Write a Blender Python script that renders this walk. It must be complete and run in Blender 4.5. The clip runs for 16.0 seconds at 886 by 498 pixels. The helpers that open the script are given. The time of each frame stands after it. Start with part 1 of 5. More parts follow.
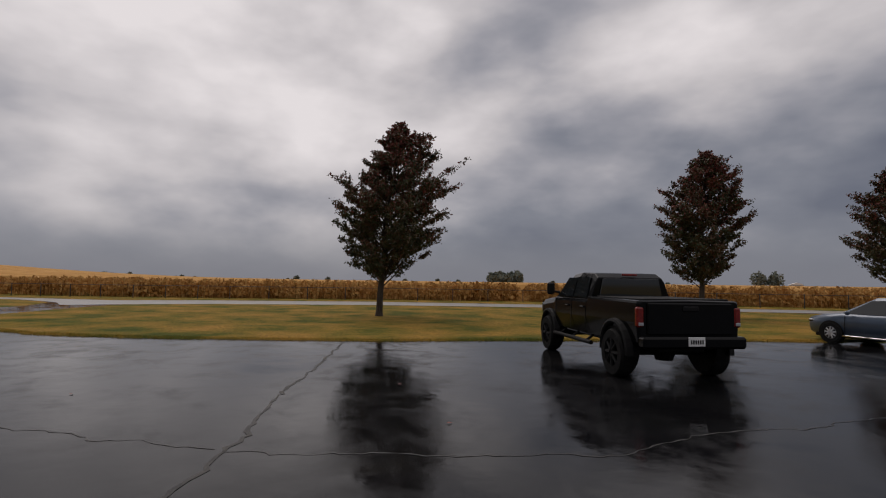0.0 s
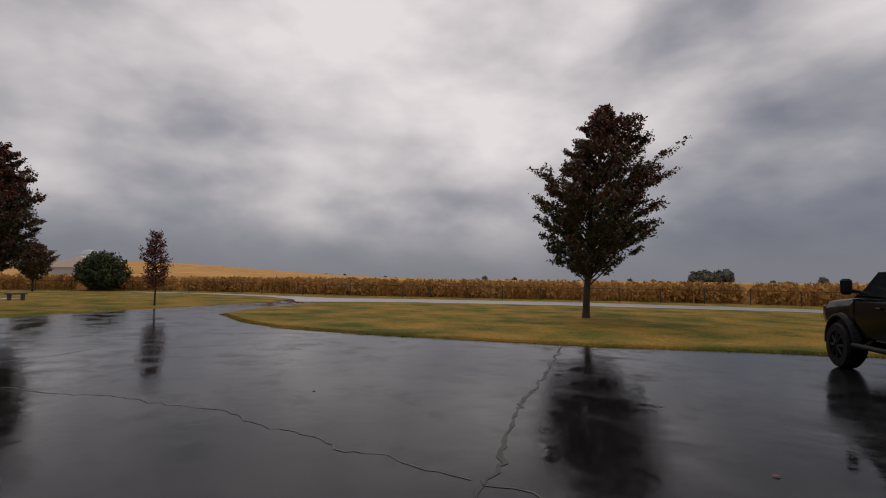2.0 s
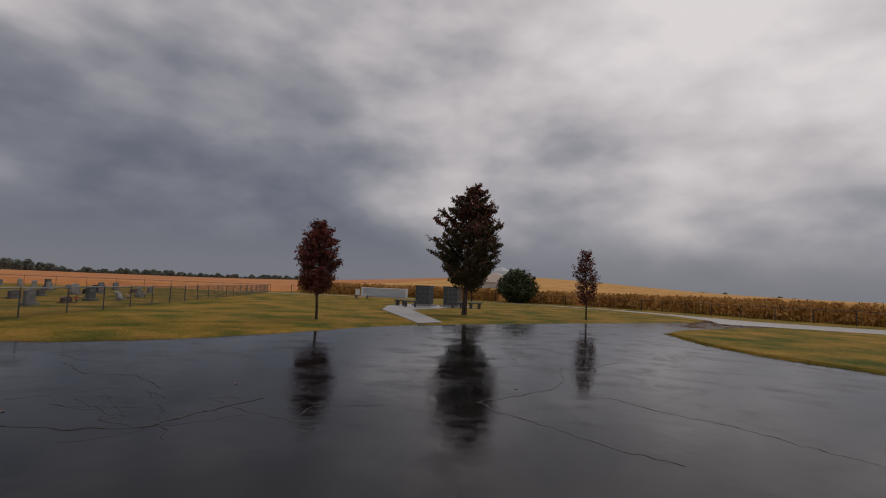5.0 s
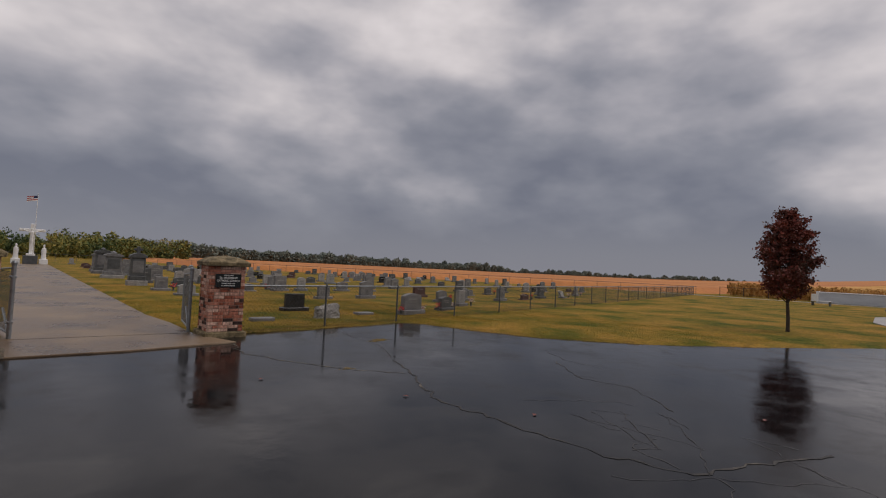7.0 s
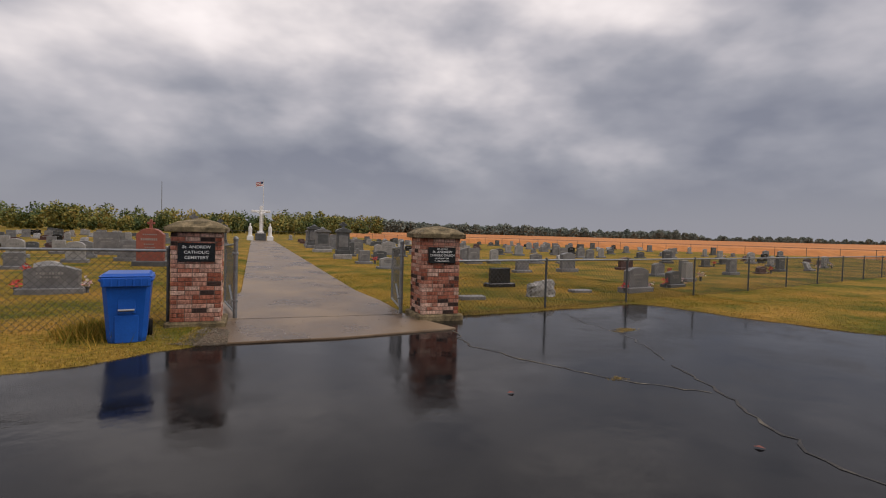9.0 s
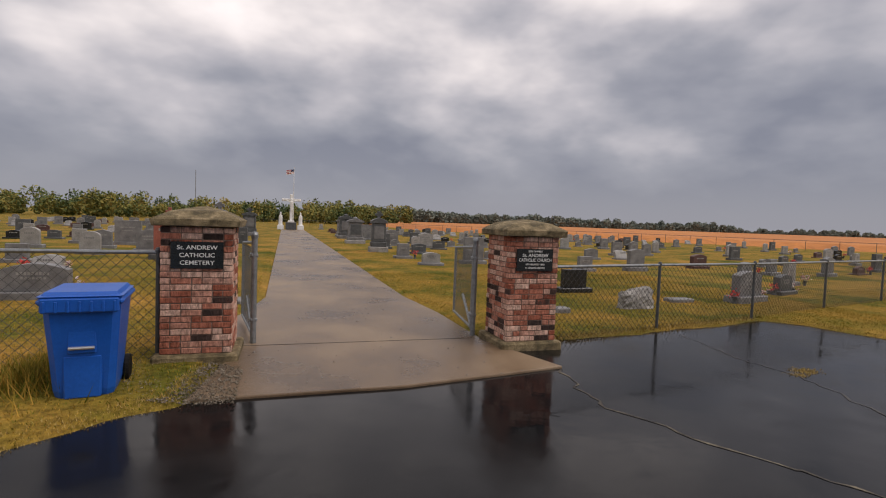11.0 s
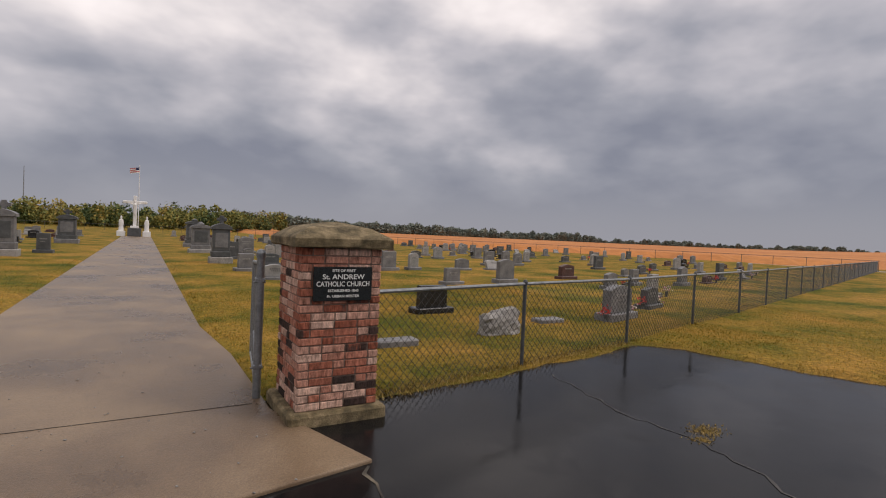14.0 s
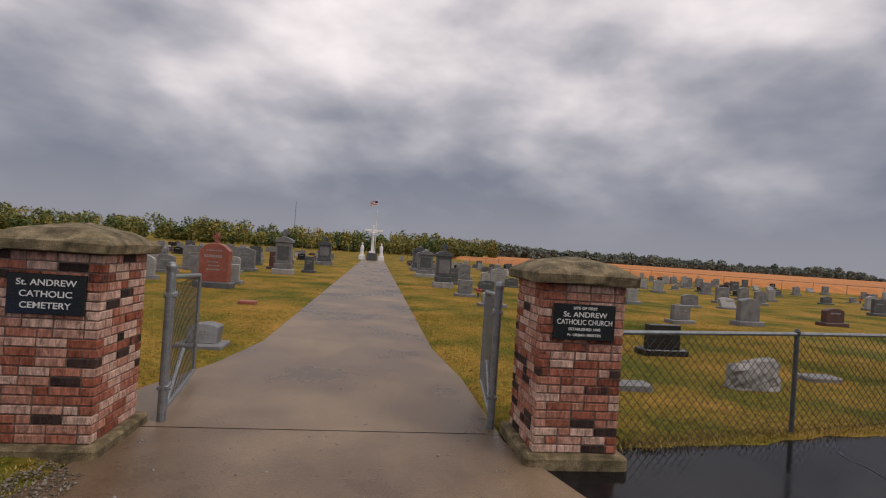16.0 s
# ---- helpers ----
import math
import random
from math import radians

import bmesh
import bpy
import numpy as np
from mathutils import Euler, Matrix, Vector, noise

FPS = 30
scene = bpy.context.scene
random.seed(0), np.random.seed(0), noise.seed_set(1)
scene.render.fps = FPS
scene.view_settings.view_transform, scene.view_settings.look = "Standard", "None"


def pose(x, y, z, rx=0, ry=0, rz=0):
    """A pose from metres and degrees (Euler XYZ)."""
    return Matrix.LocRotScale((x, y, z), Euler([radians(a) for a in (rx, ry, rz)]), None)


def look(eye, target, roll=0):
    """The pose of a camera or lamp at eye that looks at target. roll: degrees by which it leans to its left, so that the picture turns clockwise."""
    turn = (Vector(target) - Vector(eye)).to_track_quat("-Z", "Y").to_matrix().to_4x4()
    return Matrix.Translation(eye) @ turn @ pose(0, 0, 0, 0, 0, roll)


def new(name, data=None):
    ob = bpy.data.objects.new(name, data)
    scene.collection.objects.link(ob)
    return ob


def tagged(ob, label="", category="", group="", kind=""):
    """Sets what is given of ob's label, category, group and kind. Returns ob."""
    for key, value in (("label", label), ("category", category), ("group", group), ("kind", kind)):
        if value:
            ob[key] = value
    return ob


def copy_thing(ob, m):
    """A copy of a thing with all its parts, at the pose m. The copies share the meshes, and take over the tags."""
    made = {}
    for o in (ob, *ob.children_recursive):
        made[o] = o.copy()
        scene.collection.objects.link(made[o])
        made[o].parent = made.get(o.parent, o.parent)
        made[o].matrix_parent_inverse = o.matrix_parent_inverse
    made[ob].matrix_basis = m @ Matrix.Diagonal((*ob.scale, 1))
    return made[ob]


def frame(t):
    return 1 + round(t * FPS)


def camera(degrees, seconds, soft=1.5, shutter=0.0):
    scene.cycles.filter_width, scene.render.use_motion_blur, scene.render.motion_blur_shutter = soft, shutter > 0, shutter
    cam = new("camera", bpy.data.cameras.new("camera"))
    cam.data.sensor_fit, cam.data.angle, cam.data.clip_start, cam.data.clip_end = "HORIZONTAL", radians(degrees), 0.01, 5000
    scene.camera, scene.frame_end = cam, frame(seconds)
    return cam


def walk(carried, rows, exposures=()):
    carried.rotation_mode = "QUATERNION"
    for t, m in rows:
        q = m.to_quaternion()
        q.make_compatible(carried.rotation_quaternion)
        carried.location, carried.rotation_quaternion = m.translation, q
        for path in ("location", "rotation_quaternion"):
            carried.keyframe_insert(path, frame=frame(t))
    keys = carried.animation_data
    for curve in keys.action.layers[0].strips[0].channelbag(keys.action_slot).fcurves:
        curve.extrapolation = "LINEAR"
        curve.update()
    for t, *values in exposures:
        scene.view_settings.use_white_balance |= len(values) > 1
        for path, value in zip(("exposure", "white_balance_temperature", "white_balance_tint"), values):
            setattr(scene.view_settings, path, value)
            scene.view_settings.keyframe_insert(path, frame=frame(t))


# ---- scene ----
cam = camera(82.0, 16.0, soft=1.1)

PATH = [
    (0, (-6.616, -15.45, 1.702), (-5.443, -17.064, 1.834), 0.8),
    (0.5, (-6.268, -15.659, 1.676), (-4.921, -17.133, 1.793), 1.8),
    (1, (-5.902, -15.747, 1.64), (-4.386, -17.047, 1.753), 1.8),
    (1.5, (-5.52, -15.698, 1.639), (-3.927, -16.901, 1.759), 1.2),
    (2, (-5.125, -15.801, 1.621), (-3.458, -16.899, 1.745), 0.7),
    (2.5, (-4.69, -15.809, 1.616), (-2.967, -16.815, 1.747), 0.2),
    (3, (-4.283, -15.744, 1.611), (-2.49, -16.618, 1.755), -0.1),
    (3.2, (-4.159, -15.683, 1.621), (-2.328, -16.476, 1.76), 0.4),
    (5.3, (-3.741, -12.398, 1.639), (-1.795, -11.96, 1.778), 2.6),
    (5.5, (-3.642, -12.175, 1.645), (-1.738, -11.576, 1.77), 2.8),
    (6, (-3.35, -11.75, 1.623), (-1.661, -10.683, 1.716), 3.2),
    (6.5, (-3.18, -11.38, 1.62), (-1.691, -10.047, 1.706), 3.0),
    (7, (-3.05, -11.0, 1.612), (-1.77, -9.465, 1.693), 2.8),
    (7.5, (-2.97, -10.55, 1.607), (-1.965, -8.822, 1.672), 2.3),
    (8, (-2.92, -9.95, 1.6), (-2.024, -8.162, 1.623), 1.8),
    (8.5, (-2.847, -9.219, 1.587), (-2.069, -7.376, 1.563), 1.8),
    (9, (-2.801, -8.506, 1.55), (-2.102, -6.633, 1.49), 1.6),
    (9.2, (-2.82, -8.22, 1.6), (-2.149, -6.338, 1.52), 1.7),
    (11.3, (-2.678, -5.652, 1.603), (-2.081, -3.747, 1.498), 2.1),
    (11.5, (-2.624, -5.526, 1.623), (-2.003, -3.627, 1.517), 1.9),
    (12, (-2.339, -5.28, 1.643), (-1.633, -3.412, 1.544), 1.8),
    (12.5, (-2.082, -5.028, 1.631), (-1.27, -3.202, 1.552), 1.3),
    (13, (-1.714, -4.604, 1.617), (-0.791, -2.831, 1.544), 1.0),
    (13.5, (-1.349, -4.356, 1.614), (-0.372, -2.612, 1.548), 1.8),
    (14, (-1.105, -4.109, 1.604), (-0.089, -2.387, 1.553), 2.6),
    (14.5, (-0.894, -3.895, 1.598), (0.01, -2.112, 1.541), 2.8),
    (15, (-0.822, -3.738, 1.625), (-0.081, -1.881, 1.572), 2.8),
    (15.5, (-1.058, -3.746, 1.67), (-0.529, -1.817, 1.635), 2.9),
    (16, (-1.328, -3.911, 1.647), (-1.071, -1.927, 1.66), 3.9),
]
walk(cam, [(t, look(eye, target, roll)) for t, eye, target, roll in PATH],
     [(0, -0.3, 6600, 16), (3.2, -0.3, 6600, 16), (5.5, -0.45, 6600, 16), (7.5, 0.05, 6700, 17), (9.2, 0.34, 6800, 17), (12, 0.42, 6850, 17), (14.5, 0.36, 6800, 17), (16, 0.24, 6700, 17)])

# ---- world and light ----
SUN_AZ, SUN_EL = 118.0, 56.0     # degrees clockwise from +y, above the horizon
w = bpy.data.worlds.new("overcast")
scene.world = w
w.use_nodes = True
N, K = w.node_tree.nodes, w.node_tree.links
N.clear()


def nd(tree, kind, **kw):
    n = tree.nodes.new(kind)
    for k, v in kw.items():
        if k in n.inputs.keys():
            n.inputs[k].default_value = v
        else:
            setattr(n, k, v)
    return n


def ramp(tree, src, stops, links):
    r = tree.nodes.new("ShaderNodeValToRGB")
    e = r.color_ramp.elements
    while len(e) < len(stops):
        e.new(0.5)
    for q, (p, c) in zip(e, stops):
        q.position, q.color = p, (*c, 1)
    links.new(src, r.inputs[0])
    return r.outputs[0]


def sky():
    t = w.node_tree
    tc = nd(t, "ShaderNodeTexCoord")
    sep = nd(t, "ShaderNodeSeparateXYZ")
    K.new(tc.outputs["Generated"], sep.inputs[0])
    flat = nd(t, "ShaderNodeVectorMath", operation="MULTIPLY")
    K.new(tc.outputs["Generated"], flat.inputs[0]); flat.inputs[1].default_value = (1.0, 1.0, 2.0)
    n1 = nd(t, "ShaderNodeTexNoise", Scale=2.0, Detail=5.0, Roughness=0.46, Distortion=0.0)
    n2 = nd(t, "ShaderNodeTexNoise", Scale=5.0, Detail=4.0, Roughness=0.48, Distortion=0.0)
    K.new(flat.outputs[0], n1.inputs["Vector"]); K.new(flat.outputs[0], n2.inputs["Vector"])
    mix = nd(t, "ShaderNodeMath", operation="MULTIPLY_ADD")
    K.new(n2.outputs["Fac"], mix.inputs[0]); mix.inputs[1].default_value = 0.40
    m2 = nd(t, "ShaderNodeMath", operation="MULTIPLY"); K.new(n1.outputs["Fac"], m2.inputs[0]); m2.inputs[1].default_value = 0.60
    K.new(m2.outputs[0], mix.inputs[2])
    # the veiled sun brightens the cloud deck around it
    a, e = radians(SUN_AZ), radians(14)
    dot = nd(t, "ShaderNodeVectorMath", operation="DOT_PRODUCT")
    K.new(tc.outputs["Generated"], dot.inputs[0]); dot.inputs[1].default_value = (math.sin(a) * math.cos(e), math.cos(a) * math.cos(e), math.sin(e))
    glow = nd(t, "ShaderNodeMapRange", interpolation_type="SMOOTHSTEP"); K.new(dot.outputs["Value"], glow.inputs[0])
    for i, v in ((1, 0.74), (2, 1.0), (3, 0.0), (4, 0.14)):
        glow.inputs[i].default_value = v
    # thicker, darker cloud low over the horizon, thinner overhead
    up = nd(t, "ShaderNodeMapRange", interpolation_type="SMOOTHSTEP"); K.new(sep.outputs[2], up.inputs[0])
    for i, v in ((1, 0.06), (2, 0.44), (3, -0.10), (4, 0.125)):
        up.inputs[i].default_value = v
    s1 = nd(t, "ShaderNodeMath", operation="ADD"); K.new(mix.outputs[0], s1.inputs[0]); K.new(glow.outputs[0], s1.inputs[1])
    s2 = nd(t, "ShaderNodeMath", operation="ADD"); K.new(s1.outputs[0], s2.inputs[0]); K.new(up.outputs[0], s2.inputs[1])
    cloud = ramp(t, s2.outputs[0], [(0.36, (0.17, 0.19, 0.235)), (0.46, (0.255, 0.275, 0.315)), (0.55, (0.40, 0.41, 0.44)), (0.66, (0.66, 0.65, 0.65)), (0.80, (0.95, 0.93, 0.915))], K)
    low = nd(t, "ShaderNodeMapRange", interpolation_type="SMOOTHSTEP"); K.new(sep.outputs[2], low.inputs[0])
    for i, v in ((1, 0.0), (2, 0.15), (3, 0.90), (4, 0.0)):
        low.inputs[i].default_value = v
    haze = nd(t, "ShaderNodeMix", data_type="RGBA")
    K.new(low.outputs[0], haze.inputs[0]); K.new(cloud, haze.inputs[6]); haze.inputs[7].default_value = (0.228, 0.246, 0.282, 1)
    st = nd(t, "ShaderNodeTexSky", sky_type="NISHITA", sun_disc=False, sun_elevation=radians(SUN_EL), sun_rotation=radians(SUN_AZ))
    b1 = nd(t, "ShaderNodeBackground", Strength=1.0); K.new(haze.outputs[2], b1.inputs[0])
    b2 = nd(t, "ShaderNodeBackground", Strength=0.06); K.new(st.outputs[0], b2.inputs[0])
    ms = nd(t, "ShaderNodeMixShader", Fac=0.06); K.new(b1.outputs[0], ms.inputs[1]); K.new(b2.outputs[0], ms.inputs[2])
    K.new(ms.outputs[0], nd(t, "ShaderNodeOutputWorld").inputs[0])


sky()
sun = new("sun", bpy.data.lights.new("sun", "SUN"))
sun.data.energy, sun.data.angle, sun.data.color = 1.0, radians(35), (1.0, 0.95, 0.88)
_a, _e = radians(SUN_AZ), radians(SUN_EL)
sun.matrix_world = look((0, 0, 60), (-math.sin(_a) * math.cos(_e) * 9, -math.cos(_a) * math.cos(_e) * 9, 60 - math.sin(_e) * 9))


# ---- materials ----
def mat(name, stops, scale=6.0, rough=0.7, bump=0.0, bscale=60.0, metal=0.0, detail=6.0, by="noise", isl=0.55, fine=None, rvar=0.0, coat=0.0, stretch=None, spec=None, coord="Object"):
    """A surface: base colour over a ramp of coarse noise (or of the piece's random number), a finer grain over it, and a bump."""
    m = bpy.data.materials.new(name)
    m.use_nodes = True
    t = m.node_tree
    L = t.links
    p = t.nodes["Principled BSDF"]
    tc = nd(t, "ShaderNodeTexCoord")
    vec = tc.outputs[coord]
    if by == "piece":
        ob_i = nd(t, "ShaderNodeObjectInfo"); ml = nd(t, "ShaderNodeMath", operation="MULTIPLY"); L.new(ob_i.outputs["Random"], ml.inputs[0]); ml.inputs[1].default_value = 61.0
        av = nd(t, "ShaderNodeVectorMath", operation="ADD"); L.new(vec, av.inputs[0]); L.new(ml.outputs[0], av.inputs[1]); vec = av.outputs[0]
    if stretch:
        mp = nd(t, "ShaderNodeMapping"); mp.inputs["Scale"].default_value = stretch
        L.new(vec, mp.inputs[0]); vec = mp.outputs[0]
    n1 = nd(t, "ShaderNodeTexNoise", Scale=scale, Detail=detail, Roughness=0.6)
    L.new(vec, n1.inputs["Vector"])
    src = n1.outputs["Fac"]
    if by == "piece":
        oi = nd(t, "ShaderNodeObjectInfo")
        ad = nd(t, "ShaderNodeMath", operation="MULTIPLY_ADD"); L.new(n1.outputs["Fac"], ad.inputs[0]); ad.inputs[1].default_value = 0.35
        L.new(oi.outputs["Random"], ad.inputs[2]); sb = nd(t, "ShaderNodeMath", operation="SUBTRACT"); L.new(ad.outputs[0], sb.inputs[0]); sb.inputs[1].default_value = 0.17
        src = sb.outputs[0]
    if by == "island":
        ge = nd(t, "ShaderNodeNewGeometry")
        ad = nd(t, "ShaderNodeMath", operation="MULTIPLY_ADD"); L.new(ge.outputs["Random Per Island"], ad.inputs[0]); ad.inputs[1].default_value = isl
        L.new(n1.outputs["Fac"], ad.inputs[2]); sb = nd(t, "ShaderNodeMath", operation="SUBTRACT"); L.new(ad.outputs[0], sb.inputs[0]); sb.inputs[1].default_value = isl / 2
        src = sb.outputs[0]
    col = ramp(t, src, stops, L)
    if fine:
        n2 = nd(t, "ShaderNodeTexNoise", Scale=fine[0], Detail=4.0, Roughness=0.7)
        L.new(vec, n2.inputs["Vector"])
        mr = nd(t, "ShaderNodeMapRange"); L.new(n2.outputs["Fac"], mr.inputs[0])
        for i, v in ((1, 0.25), (2, 0.75), (3, 1 - fine[1]), (4, 1 + fine[1])):
            mr.inputs[i].default_value = v
        mu = nd(t, "ShaderNodeVectorMath", operation="SCALE"); L.new(col, mu.inputs[0]); L.new(mr.outputs[0], mu.inputs["Scale"])
        col = mu.outputs[0]
    L.new(col, p.inputs["Base Color"])
    p.inputs["Roughness"].default_value, p.inputs["Metallic"].default_value = rough, metal
    if spec is not None:
        p.inputs["Specular IOR Level"].default_value = spec
    if coat:
        p.inputs["Coat Weight"].default_value, p.inputs["Coat Roughness"].default_value = coat, 0.06
    if rvar:
        mr = nd(t, "ShaderNodeMapRange"); L.new(n1.outputs["Fac"], mr.inputs[0])
        for i, v in ((1, 0.3), (2, 0.7), (3, max(0.02, rough - rvar)), (4, rough + rvar)):
            mr.inputs[i].default_value = v
        L.new(mr.outputs[0], p.inputs["Roughness"])
    if bump:
        n3 = nd(t, "ShaderNodeTexNoise", Scale=bscale, Detail=5.0, Roughness=0.65)
        L.new(vec, n3.inputs["Vector"])
        bp = nd(t, "ShaderNodeBump", Strength=bump, Distance=0.02); L.new(n3.outputs["Fac"], bp.inputs["Height"])
        L.new(bp.outputs[0], p.inputs["Normal"])
    return m


M = {}
M["asphalt"] = mat("wet_asphalt", [(0.3, (0.005, 0.005, 0.006)), (0.6, (0.010, 0.010, 0.0105)), (0.8, (0.024, 0.023, 0.021))], 0.55, 0.1, fine=(130, 0.9), spec=0.15)
def puddled(m):
    """Standing water in ragged patches: mirror-smooth where it lies, duller where the stones stand out of it."""
    t = m.node_tree
    p = t.nodes["Principled BSDF"]
    tc = nd(t, "ShaderNodeTexCoord")
    n1 = nd(t, "ShaderNodeTexNoise", Scale=0.9, Detail=11.0, Roughness=0.72, Distortion=0.4)
    t.links.new(tc.outputs["Object"], n1.inputs["Vector"])
    mr = nd(t, "ShaderNodeMapRange"); t.links.new(n1.outputs["Fac"], mr.inputs[0])
    for i, v in ((1, 0.42), (2, 0.64), (3, 0.04), (4, 0.27)):
        mr.inputs[i].default_value = v
    t.links.new(mr.outputs[0], p.inputs["Roughness"])
    n2 = nd(t, "ShaderNodeTexNoise", Scale=3.2, Detail=3.0, Roughness=0.5)
    n3 = nd(t, "ShaderNodeTexNoise", Scale=95.0, Detail=3.0, Roughness=0.7)
    t.links.new(tc.outputs["Object"], n2.inputs["Vector"]); t.links.new(tc.outputs["Object"], n3.inputs["Vector"])
    grain = nd(t, "ShaderNodeMath", operation="MULTIPLY"); t.links.new(n3.outputs["Fac"], grain.inputs[0]); t.links.new(mr.outputs[0], grain.inputs[1])
    g2 = nd(t, "ShaderNodeMath", operation="MULTIPLY_ADD"); t.links.new(grain.outputs[0], g2.inputs[0]); g2.inputs[1].default_value = 0.55; t.links.new(n2.outputs["Fac"], g2.inputs[2])
    bp = nd(t, "ShaderNodeBump", Strength=0.15, Distance=0.02); t.links.new(g2.outputs[0], bp.inputs["Height"])
    t.links.new(bp.outputs[0], p.inputs["Normal"])


puddled(M["asphalt"])
M["crack"] = mat("crack_fill", [(0.4, (0.008, 0.008, 0.008)), (0.58, (0.035, 0.03, 0.024)), (0.7, (0.15, 0.13, 0.09))], 2.0, 0.6, 0.5, 80)
M["crumbled"] = mat("crumbled_crack_edge", [(0.36, (0.012, 0.011, 0.010)), (0.5, (0.07, 0.06, 0.045)), (0.66, (0.22, 0.19, 0.13))], 4.0, 0.8, 0.6, 70)
M["hairline"] = mat("hairline_crack", [(0.35, (0.008, 0.008, 0.009)), (0.7, (0.05, 0.045, 0.04))], 1.5, 0.5, 0.3, 80)
M["grass"] = mat("autumn_grass", [(0.30, (0.042, 0.068, 0.009)), (0.41, (0.105, 0.10, 0.014)), (0.50, (0.20, 0.137, 0.022)), (0.66, (0.33, 0.185, 0.040))], 0.42, 0.9, 1.0, 24, fine=(14, 0.7), detail=9, spec=0.08)
M["blade"] = mat("grass_blade", [(0.15, (0.055, 0.088, 0.010)), (0.38, (0.155, 0.145, 0.020)), (0.58, (0.34, 0.215, 0.034)), (0.9, (0.52, 0.30, 0.065))], 0.42, 0.8, by="island", spec=0.1)
M["concrete"] = mat("wet_concrete_drive", [(0.36, (0.10, 0.064, 0.036)), (0.5, (0.165, 0.112, 0.068)), (0.64, (0.245, 0.178, 0.115))], 0.55, 0.34, 0.25, 60, fine=(90, 0.4), rvar=0.16, spec=0.35)
M["farconcrete"] = mat("pale_concrete", [(0.3, (0.21, 0.20, 0.188)), (0.7, (0.32, 0.305, 0.285))], 0.8, 0.35, 0.2, 60, fine=(60, 0.15))
M["cap"] = mat("weathered_cap_stone", [(0.34, (0.07, 0.055, 0.026)), (0.5, (0.17, 0.13, 0.066)), (0.66, (0.31, 0.24, 0.135))], 9, 0.85, 0.9, 70, fine=(140, 0.55))
M["brick"] = mat("tumbled_brick", [(0.0, (0.035, 0.024, 0.021)), (0.12, (0.07, 0.042, 0.035)), (0.17, (0.27, 0.080, 0.046)), (0.38, (0.39, 0.15, 0.098)), (0.62, (0.47, 0.245, 0.18)), (0.9, (0.57, 0.38, 0.30))], 14, 0.85, 0.9, 60, by="piece", fine=(30, 0.75), stretch=(1, 1, 0.35), spec=0.2)
M["mortar"] = mat("mortar", [(0.3, (0.15, 0.10, 0.078)), (0.7, (0.26, 0.185, 0.145))], 20, 0.9, 0.6, 90, fine=(120, 0.3))
M["plaque"] = mat("black_granite", [(0.3, (0.008, 0.01, 0.011)), (0.7, (0.016, 0.02, 0.021))], 60, 0.25)
M["letter"] = mat("white_letter", [(0.3, (0.62, 0.62, 0.60)), (0.7, (0.74, 0.74, 0.72))], 40, 0.6)
M["galv"] = mat("galvanised_steel", [(0.3, (0.17, 0.185, 0.195)), (0.7, (0.30, 0.32, 0.335))], 14, 0.45, 0.1, 90, metal=0.55, fine=(50, 0.2))
M["wire"] = mat("dark_wire", [(0.3, (0.022, 0.023, 0.022)), (0.7, (0.06, 0.06, 0.058))], 3, 0.6)
M["darkpost"] = mat("dark_fence_post", [(0.3, (0.05, 0.055, 0.058)), (0.7, (0.115, 0.12, 0.125))], 6, 0.5, metal=0.3)
for nm, lo, hi in (("grey", (0.10, 0.10, 0.105), (0.215, 0.215, 0.215)), ("light", (0.20, 0.197, 0.19), (0.34, 0.33, 0.315)), ("dark", (0.045, 0.05, 0.052), (0.10, 0.105, 0.11)),
                   ("black", (0.008, 0.009, 0.009), (0.02, 0.021, 0.022)), ("red", (0.20, 0.055, 0.038), (0.33, 0.10, 0.068)), ("maroon", (0.05, 0.022, 0.02), (0.10, 0.042, 0.036))):
    M["st_" + nm] = mat(nm + "_granite", [(0.3, lo), (0.7, hi)], 3.5, 0.45 if nm != "black" else 0.2, 0.3, 90, fine=(110, 0.4))
M["rock"] = mat("rough_hewn_granite", [(0.3, (0.14, 0.135, 0.13)), (0.7, (0.38, 0.365, 0.34))], 7, 0.8, 1.0, 26, fine=(60, 0.4))
M["white"] = mat("white_paint", [(0.3, (0.70, 0.70, 0.69)), (0.7, (0.80, 0.80, 0.79))], 5, 0.5, 0.1, 40)
M["bark"] = mat("bark", [(0.3, (0.025, 0.018, 0.013)), (0.7, (0.075, 0.055, 0.04))], 7, 0.9, 1.0, 26, stretch=(1, 1, 0.25))
M["leaf_dark"] = mat("dark_maple_leaf", [(0.1, (0.022, 0.034, 0.010)), (0.45, (0.05, 0.058, 0.016)), (0.62, (0.095, 0.055, 0.022)), (0.9, (0.15, 0.05, 0.028))], 0.6, 0.6, by="island", detail=2)
M["leaf_red"] = mat("red_maple_leaf", [(0.1, (0.05, 0.028, 0.013)), (0.45, (0.14, 0.036, 0.024)), (0.8, (0.25, 0.05, 0.032))], 0.6, 0.6, by="island", detail=2)
M["leaf_bush"] = mat("cedar_leaf", [(0.15, (0.016, 0.030, 0.010)), (0.5, (0.045, 0.066, 0.02)), (0.9, (0.11, 0.12, 0.032))], 0.8, 0.7, by="island", detail=2)
M["leaf_wood"] = mat("woodland_leaf", [(0.32, (0.05, 0.085, 0.03)), (0.46, (0.11, 0.14, 0.04)), (0.58, (0.26, 0.235, 0.055)), (0.75, (0.34, 0.22, 0.055))], 0.09, 0.9, by="island", isl=0.22, detail=3)
